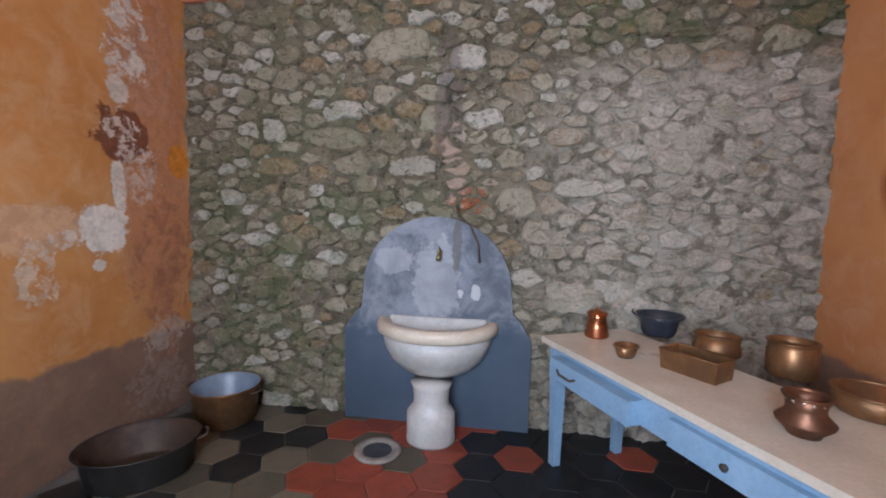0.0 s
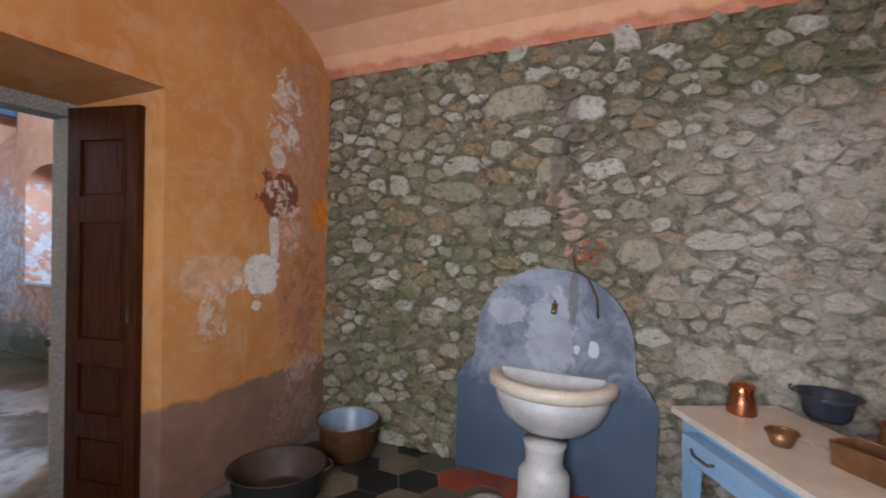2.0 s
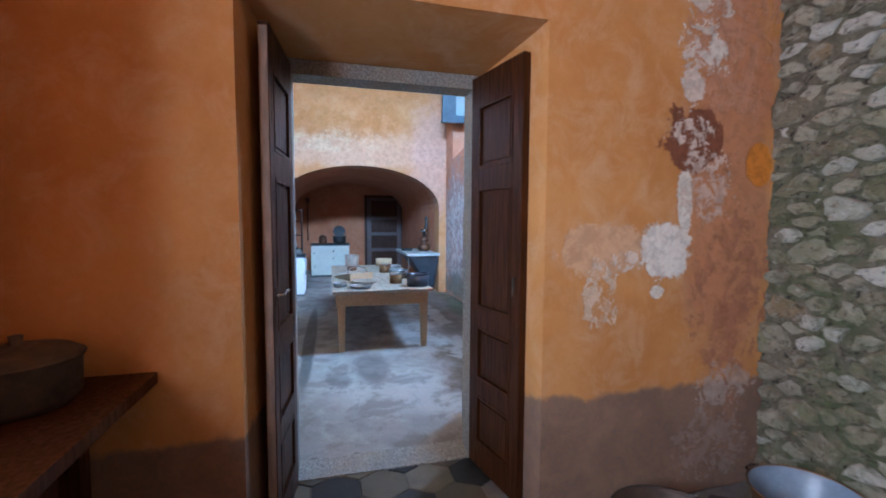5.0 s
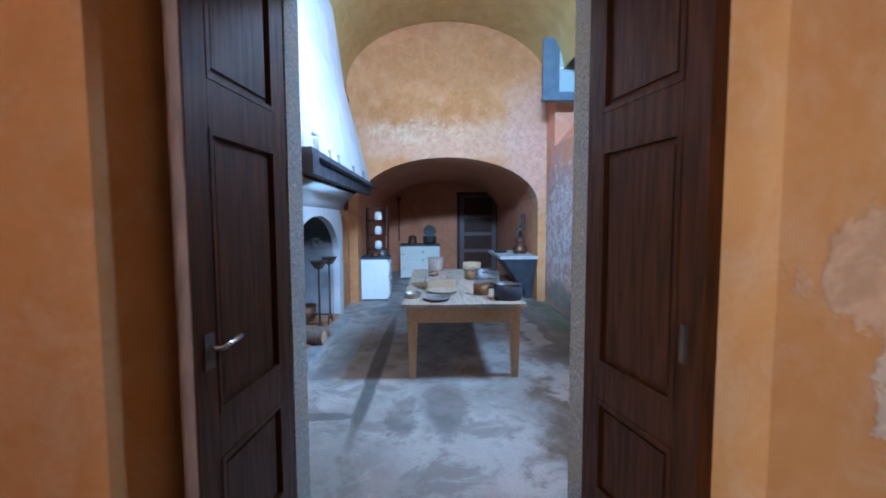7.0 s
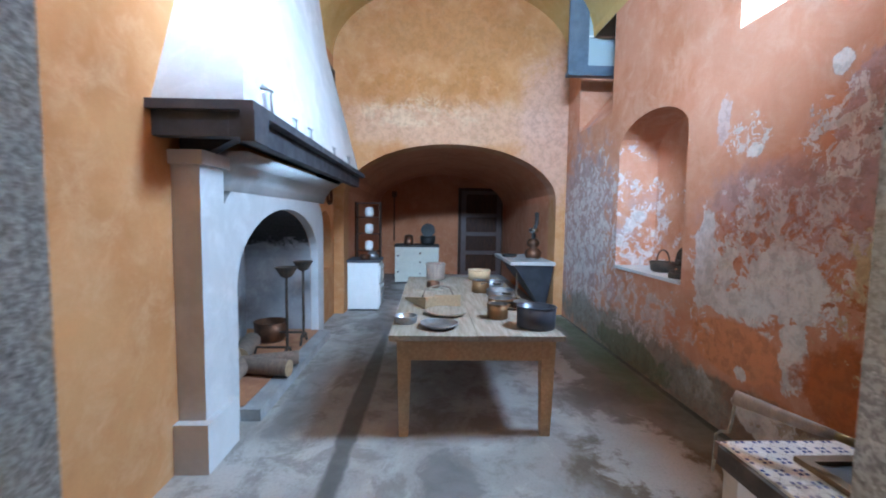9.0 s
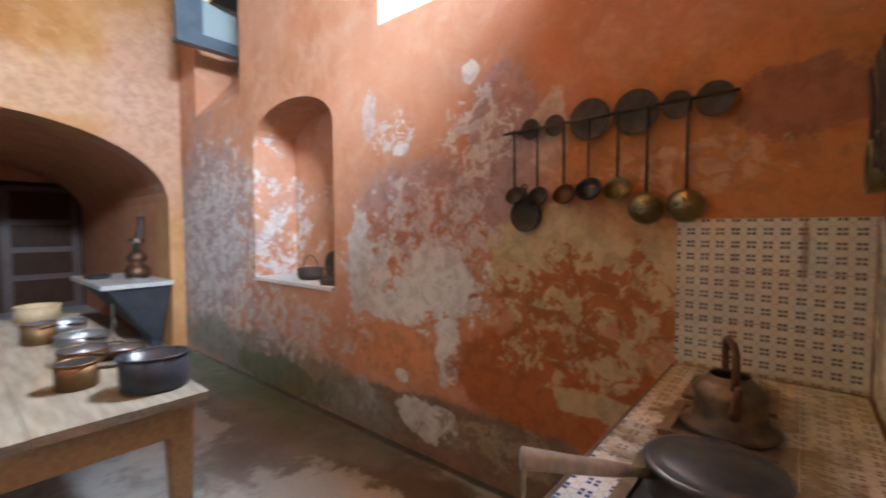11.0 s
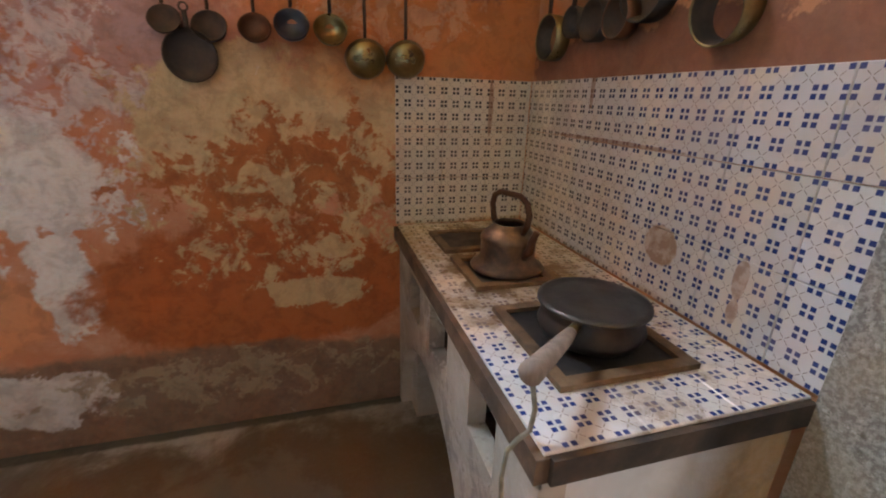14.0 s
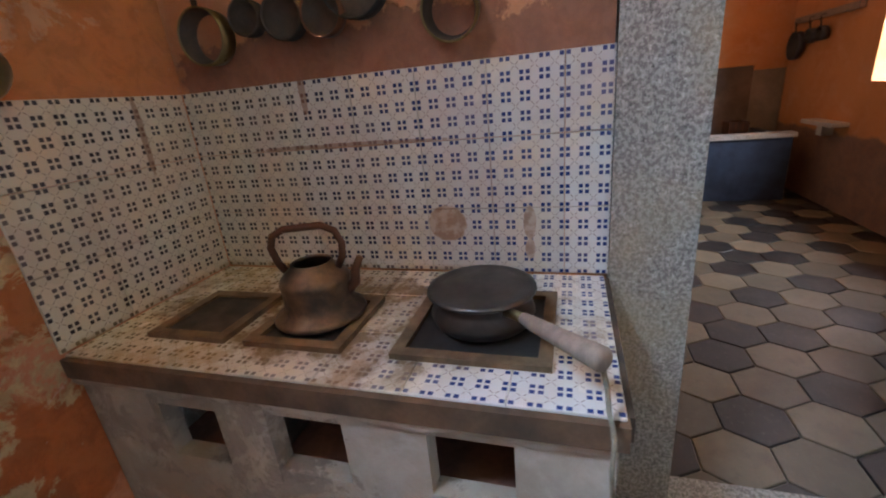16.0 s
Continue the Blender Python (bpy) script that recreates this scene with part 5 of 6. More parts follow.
part("tray", box(-0.2, 0.2, -0.16, 0.16, 0, 0.018), M_TABLE, bk, bevel=0.004)
pan("small_copper_pot", "small copper pot standing on a tray", "pot", -6.95, 1.12, TZ + 0.018, [(0.07, 0), (0.075, 0.008), (0.07, 0.06)], M_COPPER_DARK)

# ---- kitchen: fireplace ----
fp = thing("fireplace", "whitewashed kitchen fireplace with a pyramidal hood", "fireplace", -6.4, -0.4, 0)
M_WASH = plaster("bluish_whitewash", (0.60, 0.60, 0.595), (0.48, 0.48, 0.475), (0.66, 0.66, 0.655), along=0)
prs = [(FX0 - 0.28 + 6.4, 0), (FX0 + 6.4, 0), (FX0 + 6.4, 1.0)] + [(a + 6.4, c) for a, c in arc((FX0 + FX1) / 2, 1.0, (FX1 - FX0) / 2, FT - 1.0, 180, 0, 20)][1:-1] + [(FX1 + 6.4, 1.0), (FX1 + 6.4, 0), (FX1 + 0.28 + 6.4, 0), (FX1 + 0.28 + 6.4, 1.35)] + [(a + 6.4, c) for a, c in arc((FX0 + FX1) / 2, 1.35, (FX1 - FX0) / 2 + 0.28, 0.62, 0, 180, 20)][1:-1] + [(FX0 - 0.28 + 6.4, 1.35)]
part("surround", prism(prs, 1, 0.001, 0.09), M_WASH, fp, "whitewashed arched surround", bevel=0.006)
pl = part("pillar", box(1.36, 1.64, -0.1, 0.16, 0, 1.80), M_WASH, fp, "whitewashed pillar", bevel=0.01)
part("capital", box(1.33, 1.67, -0.1, 0.19, 1.801, 1.88), M_WASH, pl, bevel=0.012)
part("base", box(1.30, 1.70, -0.1, 0.20, 0.0, 0.30), M_WASH, pl, bevel=0.015)
part("mantel_shelf", box(-2.0, 1.85, 0.0, 0.55, 2.06, 2.11), M_SLATE, fp, "dark wooden mantel shelf", bevel=0.006)
part("beam", box(-1.95, 1.80, 0.40, 0.48, 1.93, 2.059), M_SLATE, fp, "dark mantel beam", bevel=0.008)
part("cove", prism([(0.0, 1.68), (0.094, 1.68), (0.12, 1.76), (0.18, 1.85), (0.30, 1.925), (0.0, 1.925)], 0, -1.5, 1.33), M_WASH, fp, "whitewashed cove under the mantel shelf", True)
part("corner_block", box(1.66, 1.86, 0.485, 0.56, 1.90, 2.058), M_SLATE, fp, "dark end block of the mantel", bevel=0.012)
part("beam", box(1.72, 1.80, 0.0, 0.399, 1.93, 2.059), M_SLATE, fp, bevel=0.008)
for x in (1.45, -1.6):
    part("bracket", prism([(0.0, 1.80), (0.0, 2.059), (0.39, 2.059), (0.39, 2.0)], 0, x, x + 0.1), M_SLATE, fp, bevel=0.006)
bm = bmesh.new()
lo = [bm.verts.new(p) for p in ((-1.95, 0.0, 2.111), (1.80, 0.0, 2.111), (1.80, 0.48, 2.111), (-1.95, 0.48, 2.111))]
mi = [bm.verts.new(p) for p in ((-1.0, 0.0, 3.4), (1.28, 0.0, 3.4), (1.28, 0.26, 3.4), (-1.0, 0.26, 3.4))]
hi = [bm.verts.new(p) for p in ((-0.55, 0.0, 5.0), (0.95, 0.0, 5.0), (0.95, 0.12, 5.0), (-0.55, 0.12, 5.0))]
for a, b in ((lo, mi), (mi, hi)):
    for i in range(4):
        bm.faces.new((a[i], a[(i + 1) % 4], b[(i + 1) % 4], b[i]))
bm.faces.new(lo[::-1])
bm.faces.new(hi)
part("hood", bm, M_WASH, fp, "smooth white plastered hood", bevel=0.02)
lin = [(FX0 + 6.4, 0.101), (FX0 + 6.4, 1.0)] + [(a + 6.4, c) for a, c in arc((FX0 + FX1) / 2, 1.0, (FX1 - FX0) / 2, FT - 1.0, 180, 0, 20)][1:-1] + [(FX1 + 6.4, 1.0), (FX1 + 6.4, 0.101), (FX1 + 6.392, 0.101), (FX1 + 6.392, 1.0)] + [(a + 6.4, c) for a, c in arc((FX0 + FX1) / 2, 1.0, (FX1 - FX0) / 2 - 0.008, FT - 1.008, 0, 180, 20)][1:-1] + [(FX0 + 6.408, 1.0), (FX0 + 6.408, 0.101)]
part("lining", prism(lin, 1, -0.799, -0.002), plaster("soot_grey_render", (0.40, 0.40, 0.41), (0.26, 0.26, 0.27), (0.52, 0.52, 0.53), along=0, patches=[(-6.5, 1.5, 1.5, 0.42, 0.25, 4, (0.02, 0.019, 0.018), 0.97)]), fp, "sooty grey inside of the hearth")
part("hearth_slab", box(-1.2, 1.04, -0.399, 0.24, 0.0, 0.09), simple("pale_hearth_stone", (0.40, 0.40, 0.40), (0.28, 0.28, 0.28), 4, 0.85), fp, "worn stone hearth kerb", bevel=0.015)
part("hearth_bricks", box(-1.15, 1.0, -0.38, 0.10, 0.091, 0.10), simple("hearth_terracotta", (0.50, 0.24, 0.12), (0.36, 0.16, 0.09), 6, 0.9), fp, "terracotta hearth inlay")
for x, ra in ((-6.05, 0.075), (-6.2, 0.065)):
    lg = thing("log", "cut firewood log on the hearth", "log", x, -0.5, 0.10 + ra + (0.0 if x > -6.1 else 0.0), group="firewood logs")
    part("bark", moved(lathe([(ra, -0.35), (ra * 1.04, -0.1), (ra * 0.98, 0.15), (ra, 0.35)], 14), pose(0, 0, 0, 90, 0, 20 if x < -6.1 else -10)), M_WOOD_GREY, lg, smooth=True)
    part("cut_end", moved(lathe([(0, 0.351), (ra, 0.351), (ra, 0.345), (0, 0.345)], 14), pose(0, 0, 0, 90, 0, 20 if x < -6.1 else -10)), M_WOOD_PALE, lg, "pale cut end")
    part("cut_end", moved(lathe([(0, -0.351), (ra, -0.351), (ra, -0.345), (0, -0.345)], 14), pose(0, 0, 0, 90, 0, 20 if x < -6.1 else -10)), M_WOOD_PALE, lg, "pale cut end")
for x in (-6.45, -7.0):
    ad = thing("andiron", "tall wrought-iron andiron with a basket top", "andiron", x, -0.32, 0.10, group="andirons in the hearth")
    part("post", tube([(0, 0, 0.06), (0, 0, 0.82)], 0.014, 8), M_IRON, ad)
    part("leg", tube([(-0.12, 0, 0.0), (-0.08, 0, 0.09), (0, 0, 0.12), (0.08, 0, 0.09), (0.12, 0, 0.0)], 0.013, 8), M_IRON, ad)
    part("bar", tube([(0, 0, 0.12), (0, -0.3, 0.12), (0, -0.33, 0.0)], 0.013, 8), M_IRON, ad)
    part("basket", lathe([(0.02, 0.82), (0.05, 0.84), (0.10, 0.92), (0.11, 0.92), (0.055, 0.83), (0.02, 0.81), (0.02, 0.82)], 14), M_IRON, ad)
    for z in (0.3, 0.5, 0.65):
        part("hook", tube([(0, 0, z), (0.06, 0.02, z), (0.07, 0.02, z + 0.04)], 0.008, 6), M_IRON, ad)
hc = thing("pot_chain", "iron pot chain hung in the hearth", "chain", -5.95, -0.75, 0)
part("chain", tube([(0, 0, 1.40), (0.008, 0, 1.2), (-0.008, 0.004, 1.0), (0.006, 0, 0.8), (0, 0, 0.66)], 0.012, 6), M_IRON, hc)
part("crossbar", tube([(-0.3, -0.05, 1.40), (0.3, 0.05, 1.40)], 0.014, 6), M_IRON, hc)
part("hook", tube([(0, 0, 0.66), (0.03, 0, 0.62), (0, 0, 0.59), (-0.03, 0, 0.62)], 0.008, 6), M_IRON, hc)
for x, y, ra, rz in ((-5.82, -0.80, 0.15, 80), (-5.80, -0.57, 0.075, 95), (-6.5, -0.75, 0.09, 100)):
    lg = thing("log", "rough cut firewood log in the hearth", "log", x, y, 0.10 + ra, rz, "firewood logs")
    part("bark", moved(lathe([(ra, -0.28), (ra * 1.05, -0.1), (ra * 0.97, 0.12), (ra, 0.28)], 14), pose(0, 0, 0, 90)), M_WOOD_GREY, lg, smooth=True)
    for e in (-0.281, 0.276):
        part("cut_end", moved(lathe([(0, e), (ra, e), (ra, e + 0.005), (0, e + 0.005)], 14), pose(0, 0, 0, 90)), M_WOOD_PALE, lg, "pale cut end")
pan("hanging_cauldron", "dark cauldron resting by the hearth", "cauldron", -7.1, -0.72, 0.1, [(0.14, 0), (0.17, 0.05), (0.18, 0.22)], M_COPPER_DARK)
for x, s in ((-4.95, 1.0), (-5.5, 0.7), (-5.9, 0.75), (-6.8, 0.7), (-7.6, 0.8)):
    pj = pan("pewter_jug", "pewter jug standing on the mantel shelf", "jug", x, 0.05 + 0.0, 2.11, [(0.05 * s, 0), (0.06 * s, 0.03 * s), (0.05 * s, 0.13 * s), (0.055 * s, 0.16 * s)], M_TIN, 18)
    part("handle", tube([(0, -0.05 * s, 0.13 * s), (0, -0.10 * s, 0.12 * s), (0, -0.09 * s, 0.05 * s), (0, -0.055 * s, 0.03 * s)], 0.006, 6), M_TIN, pj, "", True)
    part("lid", lathe([(0.056 * s, 0.163 * s), (0.03 * s, 0.18 * s), (0.008, 0.19 * s), (0, 0.205 * s)], 14), M_TIN, pj)
    pj["group"] = "pewter on the mantel"
wf = thing("wall_plate_rack", "dark wooden rack with pewter on the upper wall", "rack", -8.1, -0.395, 3.25)
for b in ((-0.55, 0.55, -0.36, -0.32), (-0.55, 0.55, 0.32, 0.36), (-0.55, -0.51, -0.32, 0.32), (0.51, 0.55, -0.32, 0.32)):
    part("frame", box(b[0], b[1], 0, 0.08, b[2], b[3]), M_WOOD_DARK, wf, bevel=0.004)
for x in (-0.3, 0.0, 0.3):
    part("plate", moved(lathe([(0, 0), (0.09, 0.004), (0.13, 0.02), (0.13, 0.025), (0, 0.01)], 18), pose(x, 0.05, -0.15, -80)), M_TIN, wf, "pewter plate", True)

# ---- kitchen: cooker, range, shelves, back door ----
ck = thing("white_cooker", "white enamelled cooker with a dark top", "cooker", -9.10, 0.02, 0)
part("body", box(-0.6, 0.0, -0.25, 0.25, 0.03, 0.78), M_ENAMEL_WHITE, ck, bevel=0.012)
part("plinth", box(-0.58, -0.02, -0.23, 0.23, 0.0, 0.029), M_BLACK, ck)
part("top", box(-0.61, 0.012, -0.262, 0.262, 0.781, 0.82), M_SLATE, ck, "dark stone-grey top", bevel=0.006)
for z0, z1 in ((0.08, 0.42), (0.46, 0.72)):
    d = part("oven_door", box(-0.56, -0.04, 0.2505, 0.275, z0, z1), M_ENAMEL_WHITE, ck, bevel=0.006)
    part("handle", tube([(-0.5, 0.275, z1 - 0.05), (-0.5, 0.30, z1 - 0.05), (-0.1, 0.30, z1 - 0.05), (-0.1, 0.275, z1 - 0.05)], 0.007, 8), M_STEEL, d, "steel bar handle")
pan("iron_casserole", "small dark casserole on the cooker", "casserole", -9.25, 0.03, 0.82, [(0.08, 0), (0.085, 0.08)], M_COPPER_DARK)
kk = pan("steel_kettle", "dull steel kettle on the cooker", "kettle", -9.5, 0.12, 0.82, [(0.1, 0), (0.105, 0.05), (0.06, 0.11)], M_TIN)
part("handle", tube([(0.08, 0, 0.1), (0.06, 0, 0.17), (-0.06, 0, 0.17), (-0.08, 0, 0.1)], 0.007, 8), M_BLACK, kk, "", True)
sh = thing("shelf_stand", "narrow dark shelf stand with pale dishes", "shelf", -9.98, -0.02, 0)
for y in (-0.22, 0.20):
    part("upright", box(-0.13, 0.13, y, y + 0.025, 0, 1.78), M_WOOD_DARK, sh, bevel=0.002)
for z in (0.5, 0.9, 1.2, 1.5, 1.75):
    part("shelf", box(-0.13, 0.13, -0.194, 0.199, z, z + 0.02), M_WOOD_DARK, sh)
    if 0.8 < z < 1.6:
        dsh = thing("white_jar", "white ceramic jar on the shelf stand", "jar", -9.95, 0.0, z + 0.02, group="jars on the shelf stand")
        part("body", lathe(vessel([(0.06, 0), (0.08, 0.05), (0.07, 0.15)], 0.006), 18), M_ENAMEL_WHITE, dsh, smooth=True)
        part("lid", lathe([(0.072, 0.151), (0.05, 0.17), (0.01, 0.175), (0, 0.19)], 16), M_ENAMEL_WHITE, dsh, smooth=True)
wp = hanging_pan("hanging_pan", "copper pan hung on the wall beside the arch", -8.55, -0.36, 2.0, 0.12, 0.1, 180, M_COPPER_DARK, M_COPPER_DARK, 0.08)
ag = thing("cream_range", "cream enamelled cooking range with a black top", "range", -12.0, 0.80, 0)
part("body", box(-0.65, 0, -0.5, 0.5, 0.04, 0.84), M_CREAM, ag, bevel=0.012)
part("plinth", box(-0.63, -0.02, -0.48, 0.48, 0, 0.039), M_BLACK, ag)
part("hotplate", box(-0.66, 0.015, -0.515, 0.515, 0.841, 0.885), M_BLACK, ag, "black iron hotplate", bevel=0.006)
for y0, y1, z0, z1 in ((-0.47, -0.03, 0.10, 0.45), (-0.47, -0.03, 0.48, 0.80), (0.03, 0.47, 0.10, 0.38), (0.03, 0.47, 0.41, 0.58), (0.03, 0.47, 0.61, 0.80)):
    d = part("oven_door", box(0.0005, 0.03, y0, y1, z0, z1), M_CREAM, ag, bevel=0.008)
    part("latch", box(0.0305, 0.05, y0 + 0.03, y0 + 0.06, (z0 + z1) / 2 - 0.02, (z0 + z1) / 2 + 0.02), M_STEEL, d, "steel latch")
p = pan("copper_stock_pot", "copper stock pot on the range", "stock pot", -12.3, 0.60, 0.885, [(0.11, 0), (0.115, 0.01), (0.10, 0.2)], M_COPPER_DARK)
part("lid", lathe([(0.102, 0.203), (0.05, 0.225), (0.015, 0.23), (0, 0.25)], 18), M_COPPER_DARK, p)
p = pan("black_cauldron", "black iron cauldron with its lid propped open", "cauldron", -12.35, 1.05, 0.885, [(0.14, 0), (0.17, 0.05), (0.18, 0.2)], M_BLACK)
part("lid", moved(lathe([(0, 0), (0.17, 0), (0.17, 0.012), (0, 0.03)], 22), pose(-0.16, 0, 0.33, 0, 75)), M_BLACK, p)
fpz = thing("flue_pipe", "thin copper flue pipe on the alcove wall", "pipe", -13.62, 0.15, 0)
part("pipe", tube([(0, 0, 0.9), (0, 0, 2.05)], 0.02), M_COPPER_DARK, fpz, smooth=True)
part("cap", box(-0.079, 0.06, -0.06, 0.06, 2.05, 2.2), M_COPPER_DARK, fpz)
bdr = thing("door_alcove", "dark brown panelled door in the alcove wall", "door", -13.695, 2.48, 0, kind="structure")
part("door_frame", box(0.0, 0.05, -0.63, -0.55, 0, 2.32), M_WOOD_DARK, bdr)
part("door_frame", box(0.0, 0.05, 0.53, 0.56, 0, 2.32), M_WOOD_DARK, bdr)
part("door_frame", box(0.0, 0.05, -0.549, 0.529, 2.24, 2.32), M_WOOD_DARK, bdr)
part("leaf", box(0.0, 0.03, -0.549, 0.529, 0.0, 2.239), simple("brown_painted_door", (0.10, 0.055, 0.045), (0.075, 0.04, 0.035), 5, 0.4), bdr)
for z0, z1 in ((0.1, 0.55), (0.65, 1.05), (1.15, 1.55), (1.65, 2.15)):
    part("panel", box(0.0305, 0.042, -0.42, 0.40, z0, z1), M_WOOD_DARK, bdr, bevel=0.005)
cs = thing("marble_corner_sink", "white marble slab over a black tapered trough", "sink", -8.78, 2.70, 0)
part("slab", box(-1.6, 0.0, -0.36, 0.34, 0.80, 0.85), M_BASIN, cs, bevel=0.008)
bm = bmesh.new()
v = [bm.verts.new(p) for p in ((-0.9, 0.20, 0.10), (-0.35, 0.20, 0.10), (-0.35, 0.30, 0.10), (-0.9, 0.30, 0.10), (-1.5, -0.30, 0.799), (-0.05, -0.30, 0.799), (-0.05, 0.33, 0.799), (-1.5, 0.33, 0.799))]
for f in ((3, 2, 1, 0), (4, 5, 6, 7), (0, 1, 5, 4), (1, 2, 6, 5), (2, 3, 7, 6), (3, 0, 4, 7)):
    bm.faces.new([v[k] for k in f])
part("trough", bm, M_SLATE, cs, "black tapered trough", bevel=0.01)
part("foot", box(-0.85, -0.4, 0.20, 0.30, 0.0, 0.099), M_SLATE, cs)
al = thing("copper_still", "copper still with a tall dark column", "still", -9.35, 2.82, 0.85)
part("pot", lathe([(0, 0), (0.09, 0), (0.13, 0.05), (0.14, 0.11), (0.10, 0.17), (0.06, 0.19), (0.10, 0.23), (0.11, 0.28), (0.07, 0.33), (0.04, 0.34), (0, 0.34)], 22), M_COPPER_DARK, al, smooth=True)
part("column", tube([(0, 0, 0.33), (0, 0, 0.45), (0.0, 0.05, 0.60), (0, 0.05, 0.78)], 0.035), M_BLACK, al, "dark column", True)
part("collar", lathe([(0.05, 0.44), (0.08, 0.46), (0.08, 0.5), (0.05, 0.52), (0.05, 0.44)], 18), M_STEEL, al, "bright collar", True)
part("base_ring", lathe([(0.09, 0), (0.12, 0), (0.12, 0.02), (0.09, 0.02), (0.09, 0)], 18), M_STEEL, al)
pan("flat_iron_pan", "flat dark pan on the marble slab", "pan", -9.75, 2.5, 0.85, [(0.12, 0), (0.14, 0.04)], M_BLACK)

# niche: a grinder and old tools
gr = thing("iron_grinder", "rusty iron grinder standing in the niche", "grinder", -6.05, 3.40, 1.01)
part("base", box(-0.12, 0.12, -0.08, 0.08, 0, 0.05), M_IRON, gr, bevel=0.006)
part("wheel", moved(lathe([(0, 0), (0.11, 0), (0.12, 0.01), (0.12, 0.05), (0.11, 0.06), (0, 0.06)], 20), pose(0.0, 0.03, 0.15, 90)), M_IRON, gr)
part("hopper", lathe([(0.03, 0.14), (0.06, 0.22), (0.065, 0.22), (0.035, 0.14), (0.03, 0.14)], 14), M_IRON, gr)
part("crank", tube([(0, -0.05, 0.15), (0, -0.09, 0.15), (0.08, -0.09, 0.12), (0.08, -0.13, 0.12)], 0.01, 8), M_IRON, gr)
nb = pan("wire_basket", "small round dark basket in the niche", "basket", -6.42, 3.40, 1.01, [(0.09, 0), (0.11, 0.02), (0.12, 0.10)], M_IRON)
part("handle", tube([(p[0], p[1], p[2] + 0.1) for p in bow(0.115, 0.12)], 0.006, 8), M_IRON, nb, "", True)
fi = thing("flat_iron", "old black flat iron in the niche", "iron", -5.92, 3.27, 1.01, 20)
part("sole", box(-0.08, 0.08, -0.04, 0.04, 0, 0.05), M_IRON, fi, bevel=0.01)
part("handle", tube([(-0.05, 0, 0.05), (-0.05, 0, 0.10), (0.05, 0, 0.10), (0.05, 0, 0.05)], 0.009, 8), M_IRON, fi)

# high casement standing open
cw = thing("window_casement", "grey-blue casement window leaf standing open", "window", -7.98, 3.37, 3.45, 90, kind="structure")
M_FRAME = simple("slate_blue_paint", (0.10, 0.14, 0.18), (0.07, 0.10, 0.13), 6, 0.5)
# Pale, nearly opaque tint puts the look of daylit glass into the colour.
glass = Nodes("old_window_glass", 0.05)
glass.b.inputs["Transmission Weight"].default_value = 0.15
M_GLASS = glass.done((0.40, 0.48, 0.48))
for b in ((-0.50, -0.24, 0, 0.92), (0.26, 0.34, 0, 0.92), (-0.24, 0.26, 0, 0.09), (-0.24, 0.26, 0.84, 0.92)):
    part("window_frame", box(b[0], b[1], -0.025, 0.025, b[2], b[3]), M_FRAME, cw, bevel=0.004)
part("glazing_bar", box(-0.24, 0.26, -0.012, 0.012, 0.45, 0.475), M_LIME, cw)
for z0, z1 in ((0.09, 0.45), (0.475, 0.84)):
    g = part("pane", box(-0.24, 0.26, -0.003, 0.003, z0, z1), M_GLASS, cw)
    g.visible_shadow = False
part("ledge", box(-0.51, 0.36, -0.06, 0.06, -0.05, -0.001), M_FRAME, cw, bevel=0.006)

# window frames in the other openings
for nm, x0, x1, y, z0, z1 in (("window_north", -5.25, -4.5, 3.70, 3.22, 4.7), ("window_south", -0.6, 0.8, -0.9, 1.2, 2.75), ("window_small", -8.4, -7.3, 3.70, 3.4, 4.4)):
    w = thing(nm, "plain painted window frame", "window", (x0 + x1) / 2, y, z0, kind="structure")
    hw, hh = (x1 - x0) / 2, z1 - z0
    for b in ((-hw, -hw + 0.05, 0, hh), (hw - 0.05, hw, 0, hh), (-hw + 0.05, hw - 0.05, 0, 0.05), (-hw + 0.05, hw - 0.05, hh - 0.05, hh), (-0.02, 0.02, 0.05, hh - 0.05)):
        part("window_frame", box(b[0], b[1], -0.025, 0.025, b[2], b[3]), M_FRAME, w)
    # Panes added here only to dull the bright sky behind the casement.
    if nm == "window_small":
        for a, c in ((-hw + 0.05, -0.02), (0.02, hw - 0.05)):
            part("pane", box(a, c, -0.003, 0.003, 0.05, hh - 0.05), M_GLASS, w)

ledge = thing("wall_ledge", "pale stone ledge on the ochre wall", "ledge", 1.25, -0.499, 0.80)
part("slab", box(-0.29, 0.30, 0, 0.14, 0.0, 0.04), M_BASIN, ledge, bevel=0.006)
part("bracket", box(-0.05, 0.05, 0, 0.10, -0.1, -0.0005), M_BASIN, ledge, bevel=0.006)

# ---- pieces: floor hexagons and rubble stones ----


def hex_material():
    k = Nodes("cement_hexagon_tile", 0.38)
    r = k.t.nodes.new("ShaderNodeObjectInfo")
    col = k.mix(k.ramp(k.noise(6, 5), 0.3, 0.7, 0.75, 1.15), (0, 0, 0), r.outputs["Color"])
    n, f = k.noise(3, 5), k.noise(40, 3)
    col = k.mix(k.ramp(n, 0.52, 0.75, 0.0, 0.22), col, (0.16, 0.13, 0.085))
    col = k.mix(k.ramp(k.noise(11, 8, 0.7), 0.50, 0.68, 0.0, 0.35), col, k.mix(0.75, col, (0.03, 0.028, 0.022)))
    col = k.mix(k.ramp(f, 0.55, 0.8, 0.0, 0.10), col, (0.30, 0.27, 0.24))
    return k.done(col, k.math("ADD", n, k.math("MULTIPLY", f, 0.3)), 0.2, 0.004, k.ramp(n, 0.3, 0.7, 0.4, 0.65))


